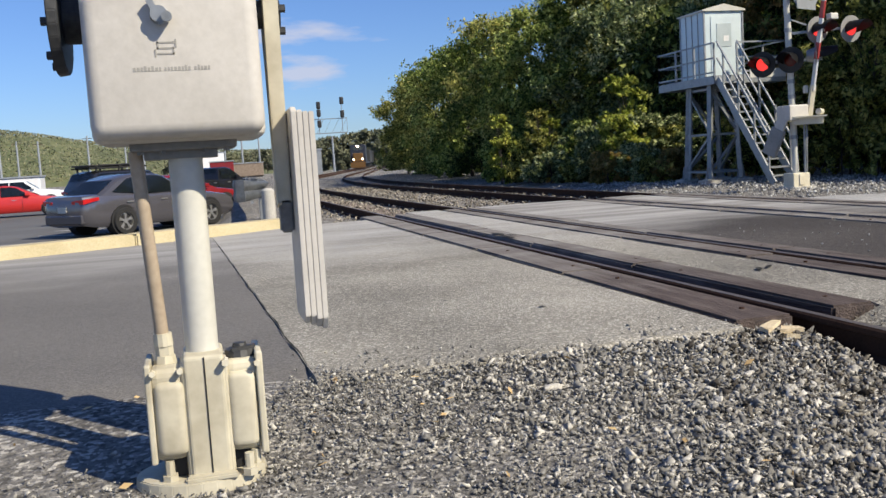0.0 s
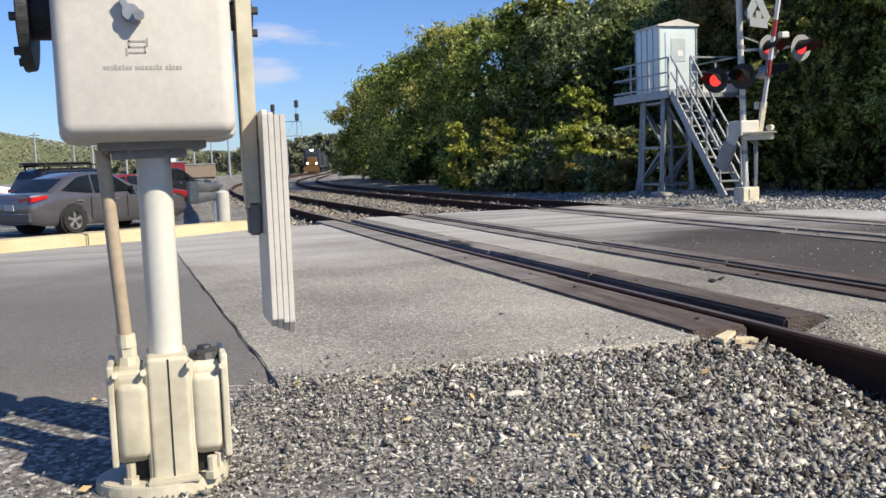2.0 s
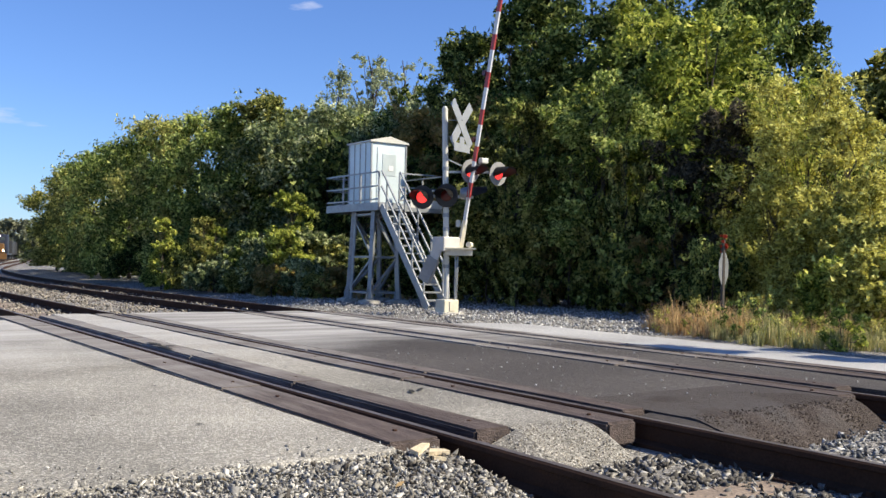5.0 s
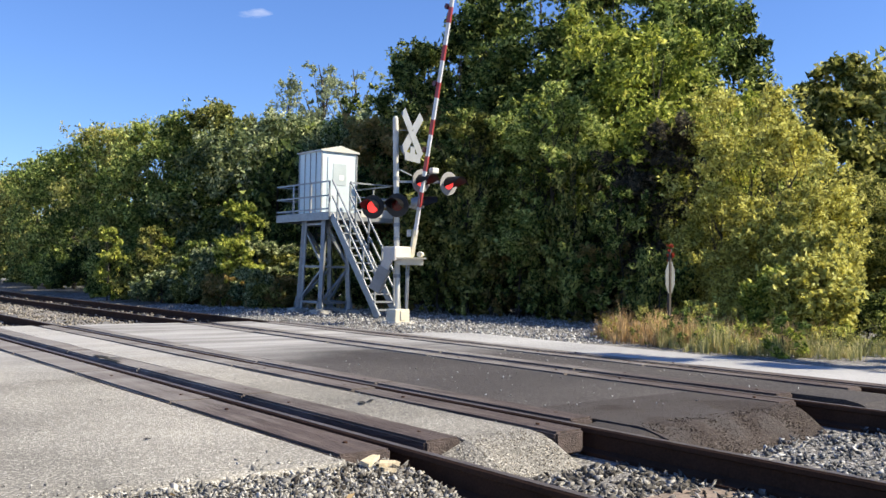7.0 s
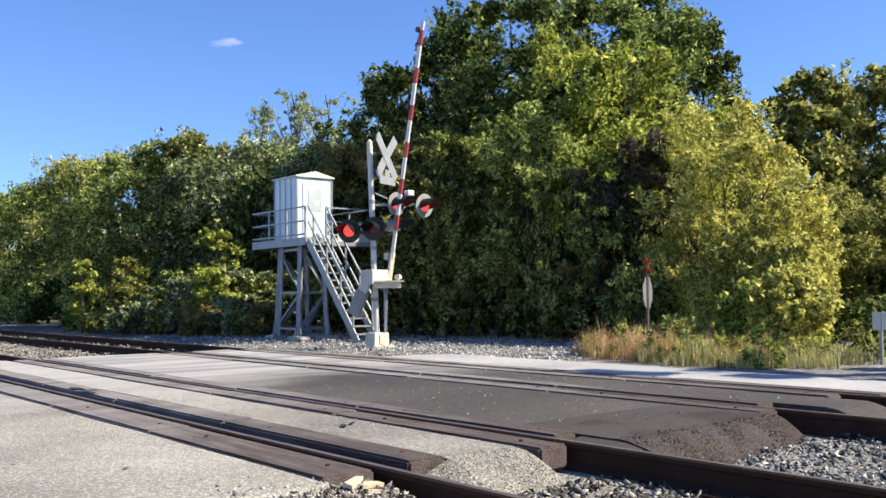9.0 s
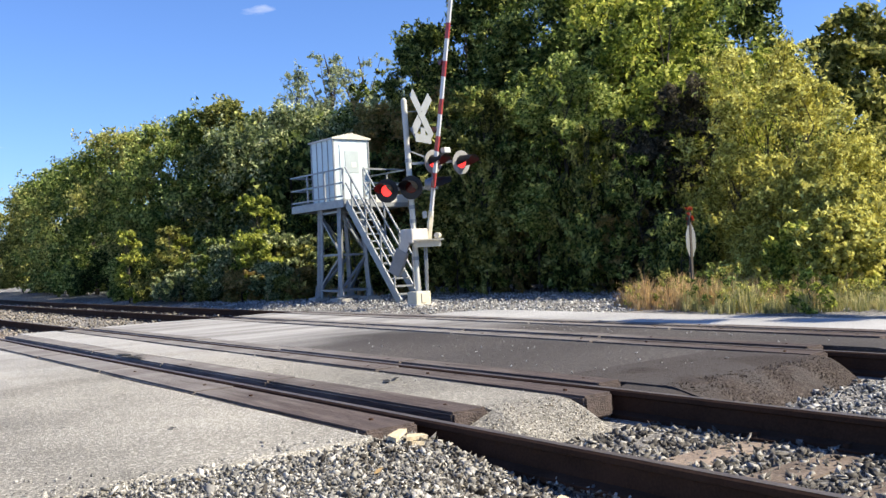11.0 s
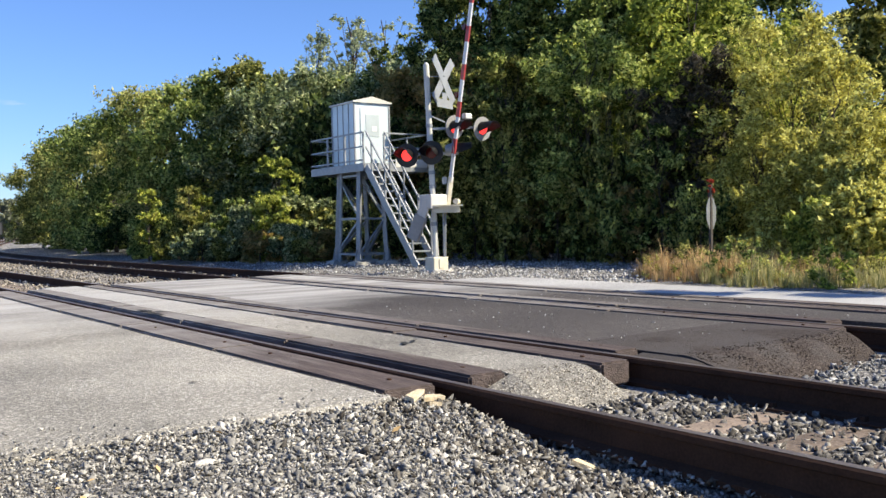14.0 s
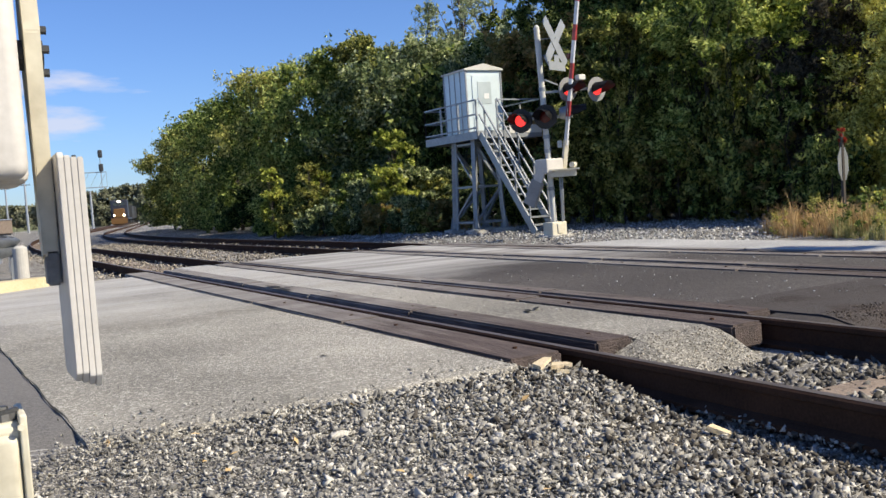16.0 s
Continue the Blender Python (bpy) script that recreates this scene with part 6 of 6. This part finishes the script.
# signal bridge over the tracks
bx, by = polar(6.15, 160)
ex, ey = polar(8.95, 160)
sb = thing("signal_bridge", Matrix(), "grey cantilever signal bridge with black signal heads", "signal bridge")
part("bridge_post", tube((bx, by, -0.2), (bx, by, 8.9), 0.2, 0.16, 10), M["galv"], sb)
for z in (6.3, 8.7):
    part("bridge_chord", bar((bx, by, z), (ex, ey, z), 0.14, 0.14), M["galv"], sb)
for k in range(7):
    p, q = Vector((bx, by, 0)).lerp(Vector((ex, ey, 0)), k / 6), Vector((bx, by, 0)).lerp(Vector((ex, ey, 0)), min(1, (k + 1) / 6))
    part("lattice", bar(p + Vector((0, 0, 6.3)), q + Vector((0, 0, 8.7)), 0.05, 0.05), M["galv"], sb)
for f, zs in ((0.40, (7.9, 9.7, 11.0)), (0.90, (9.4, 11.6))):
    c = Vector((bx, by, 0)).lerp(Vector((ex, ey, 0)), f)
    part("signal_pole", tube(c + Vector((0, 0, 6.3)), c + Vector((0, 0, zs[-1])), 0.06, None, 8), M["galv"], sb)
    for z in zs:
        part("signal_head", rounded_box(c.x - 0.34, c.x + 0.34, c.y - 0.7, c.y - 0.2, z - 0.62, z + 0.62, 0.2), M["black"], sb, "black signal head")
hx, hy = polar(6.7, 118)
eq = thing("equipment_cabinet", Matrix(), "grey metal equipment cabinet beside the track", "cabinet")
part("body", box(hx - 1.1, hx + 1.1, hy - 1, hy + 1, -0.2, 2.9), M["galv"], eq, bevel=0.03)
part("roof", box(hx - 1.2, hx + 1.2, hy - 1.1, hy + 1.1, 2.9, 3.05), M["sign_back"], eq)
# line poles
for k, (az, dist, h) in enumerate(((-10.6, 150, 9), (-9.7, 190, 9), (-8.6, 170, 8), (-6.0, 180, 9), (-4.0, 200, 9), (-3.0, 160, 8), (-1.2, 170, 9), (0.6, 190, 10), (1.6, 210, 9), (2.6, 175, 9), (3.6, 200, 9), (4.6, 160, 8), (8.0, 160, 6))):
    x, y = polar(az, dist)
    ob = thing("line_pole", pose(x, y, -0.2), "pale wooden line pole in the distance", "pole", "line poles")
    part("shaft", tube((0, 0, 0), (0, 0, h), 0.2, 0.14, 8), M["sign_back"], ob)
    part("cross_arm", bar((-0.8, 0, h - 0.5), (0.8, 0, h - 0.5), 0.12, 0.12), M["bark"], ob)
for az, dist, w_, h, mname, label in ((0.7, 175, 5, 4.6, "car_white", "white low building by the yard"), (1.35, 135, 3.2, 2.5, "car_red", "red freight container in the yard"), (2.6, 150, 6, 2.2, "tie", "brown freight wagon in the yard"), (-10.0, 95, 5, 1.7, "car_white", "white tank wagon in the yard")):
    x, y = polar(az, dist)
    ob = thing("yard_building", pose(x, y, -0.2), label, "building")
    part("body", rounded_box(-w_ / 2, w_ / 2, -1.5, 1.5, 0.2, h, 0.12), M[mname], ob)
    part("roof", box(-w_ / 2 - 0.1, w_ / 2 + 0.1, -1.6, 1.6, h, h + 0.14), M["sign_back"], ob)
    part("plinth", box(-w_ / 2 + 0.2, w_ / 2 - 0.2, -1.3, 1.3, 0, 0.2), M["dark_steel"], ob)

# approaching freight train on the first track
ty = 176.0
tx, ta = 4.12 + bend(ty), math.degrees(heading(ty))
loco = thing("locomotive", pose(tx, ty, 0, 0, 0, -ta), "dark freight locomotive with lit headlights coming round the curve", "locomotive")
part("nose", rounded_box(-0.95, 0.95, 0.4, 2.4, 1.2, 2.9, 0.15), M["loco_yellow"], loco, "yellow nose")
part("cab", rounded_box(-1.5, 1.5, 2.2, 5.0, 1.2, 4.5, 0.2), M["loco"], loco, "dark blue cab")
part("hood", rounded_box(-1.0, 1.0, 5.0, 21, 1.2, 4.3, 0.15), M["loco"], loco)
part("frame", box(-1.5, 1.5, 0, 22, 0.9, 1.25), M["loco"], loco)
part("pilot", box(-1.4, 1.4, -0.1, 0.2, 0.15, 1.2), M["loco_yellow"], loco)
part("truck", box(-1.2, 1.2, 2, 6, 0.03, 0.9), M["dark_steel"], loco)
for x in (-0.6, 0.6):
    part("cab_window", box(x - 0.4, x + 0.4, 2.17, 2.2, 3.5, 4.0), M["car_glass"], loco)
for x, z in ((-0.12, 4.2), (0.12, 4.2), (-0.85, 1.7), (0.85, 1.7)):
    part("headlight", tube((x, 2.0 if z > 3 else 0.3, z), (x, 2.2 if z > 3 else 0.4, z), 0.13, None, 12), M["headlight"], loco, "lit headlight")
for k in range(4):
    wy = ty + 24 + k * 17
    wx, wa = 4.12 + bend(wy), math.degrees(heading(wy))
    ob = thing("freight_wagon", pose(wx, wy, 0, 0, 0, -wa), "dark open freight wagon behind the locomotive", "wagon", "train wagons")
    part("body", rounded_box(-1.5, 1.5, 0, 15.5, 1.0, 3.7, 0.06), M["dark_steel"], ob)
    for y in (2, 13):
        part("bogie", box(-1.1, 1.1, y - 1.2, y + 1.2, 0.03, 1.0), M["dark_steel"], ob)

# ---- road joint and marks ----
bm = bmesh.new()
prev = None
for y in np.arange(4.62, 13.0, 0.07):
    x = 0.645 - 0.0325 * (y - 4.9) + 0.014 * wob(0, y, 2.0) + 0.006 * wob(5, y, 8)
    wd = (0.002 + 0.007 * abs(wob(3, y, 3.1))) * (1.0 if y < 9 else 0.7)
    z = lane_z(0.6, y) + 0.010
    row = [bm.verts.new((x - wd, y, z)), bm.verts.new((x + wd, y, z))]
    if prev:
        bm.faces.new((prev[0], prev[1], row[1], row[0]))
    prev = row
jt = part("road_joint", bm, M["crack"])
tagged(jt, "dark open joint in the asphalt", "crack", kind="structure")


def stain(x, y, a, b, turn, z, seed, label):
    """A thin ragged dark patch: tar or oil on the paving, and the hole in a broken timber."""
    r = random.Random(seed)
    bm = bmesh.new()
    ring = []
    for k in range(18):
        t = k * math.tau / 18
        f = r.uniform(0.6, 1.15)
        ring.append(bm.verts.new((a * f * math.cos(t), b * f * math.sin(t), 0)))
    bm.faces.new(ring)
    ob = part("tar_patch", bm, M["crack"])
    ob.matrix_basis = pose(x, y, z, 0, 0, turn)
    return tagged(ob, label, "stain", "tar patches", "structure")


# the three near x 3.6 are flat black in place of a timber's dark hole
for k, (x, y, a, b, turn) in enumerate(((3.62, 10.9, 0.05, 0.22, 4), (3.58, 10.4, 0.035, 0.35, 0), (3.68, 10.6, 0.04, 0.12, 30), (4.15, 6.25, 0.09, 0.03, 60), (4.28, 6.32, 0.08, 0.025, 50), (1.73, 6.2, 0.03, 0.012, 20), (2.2, 5.6, 0.02, 0.03, 50), (1.2, 8.1, 0.03, 0.015, 0), (2.5, 7.4, 0.02, 0.02, 0))):
    stain(x, y, a, b, turn, 0.016 if 3.4 < x < 3.9 else 0.008, k, "small flat dark patch, for tar spots and the broken timber's hole")
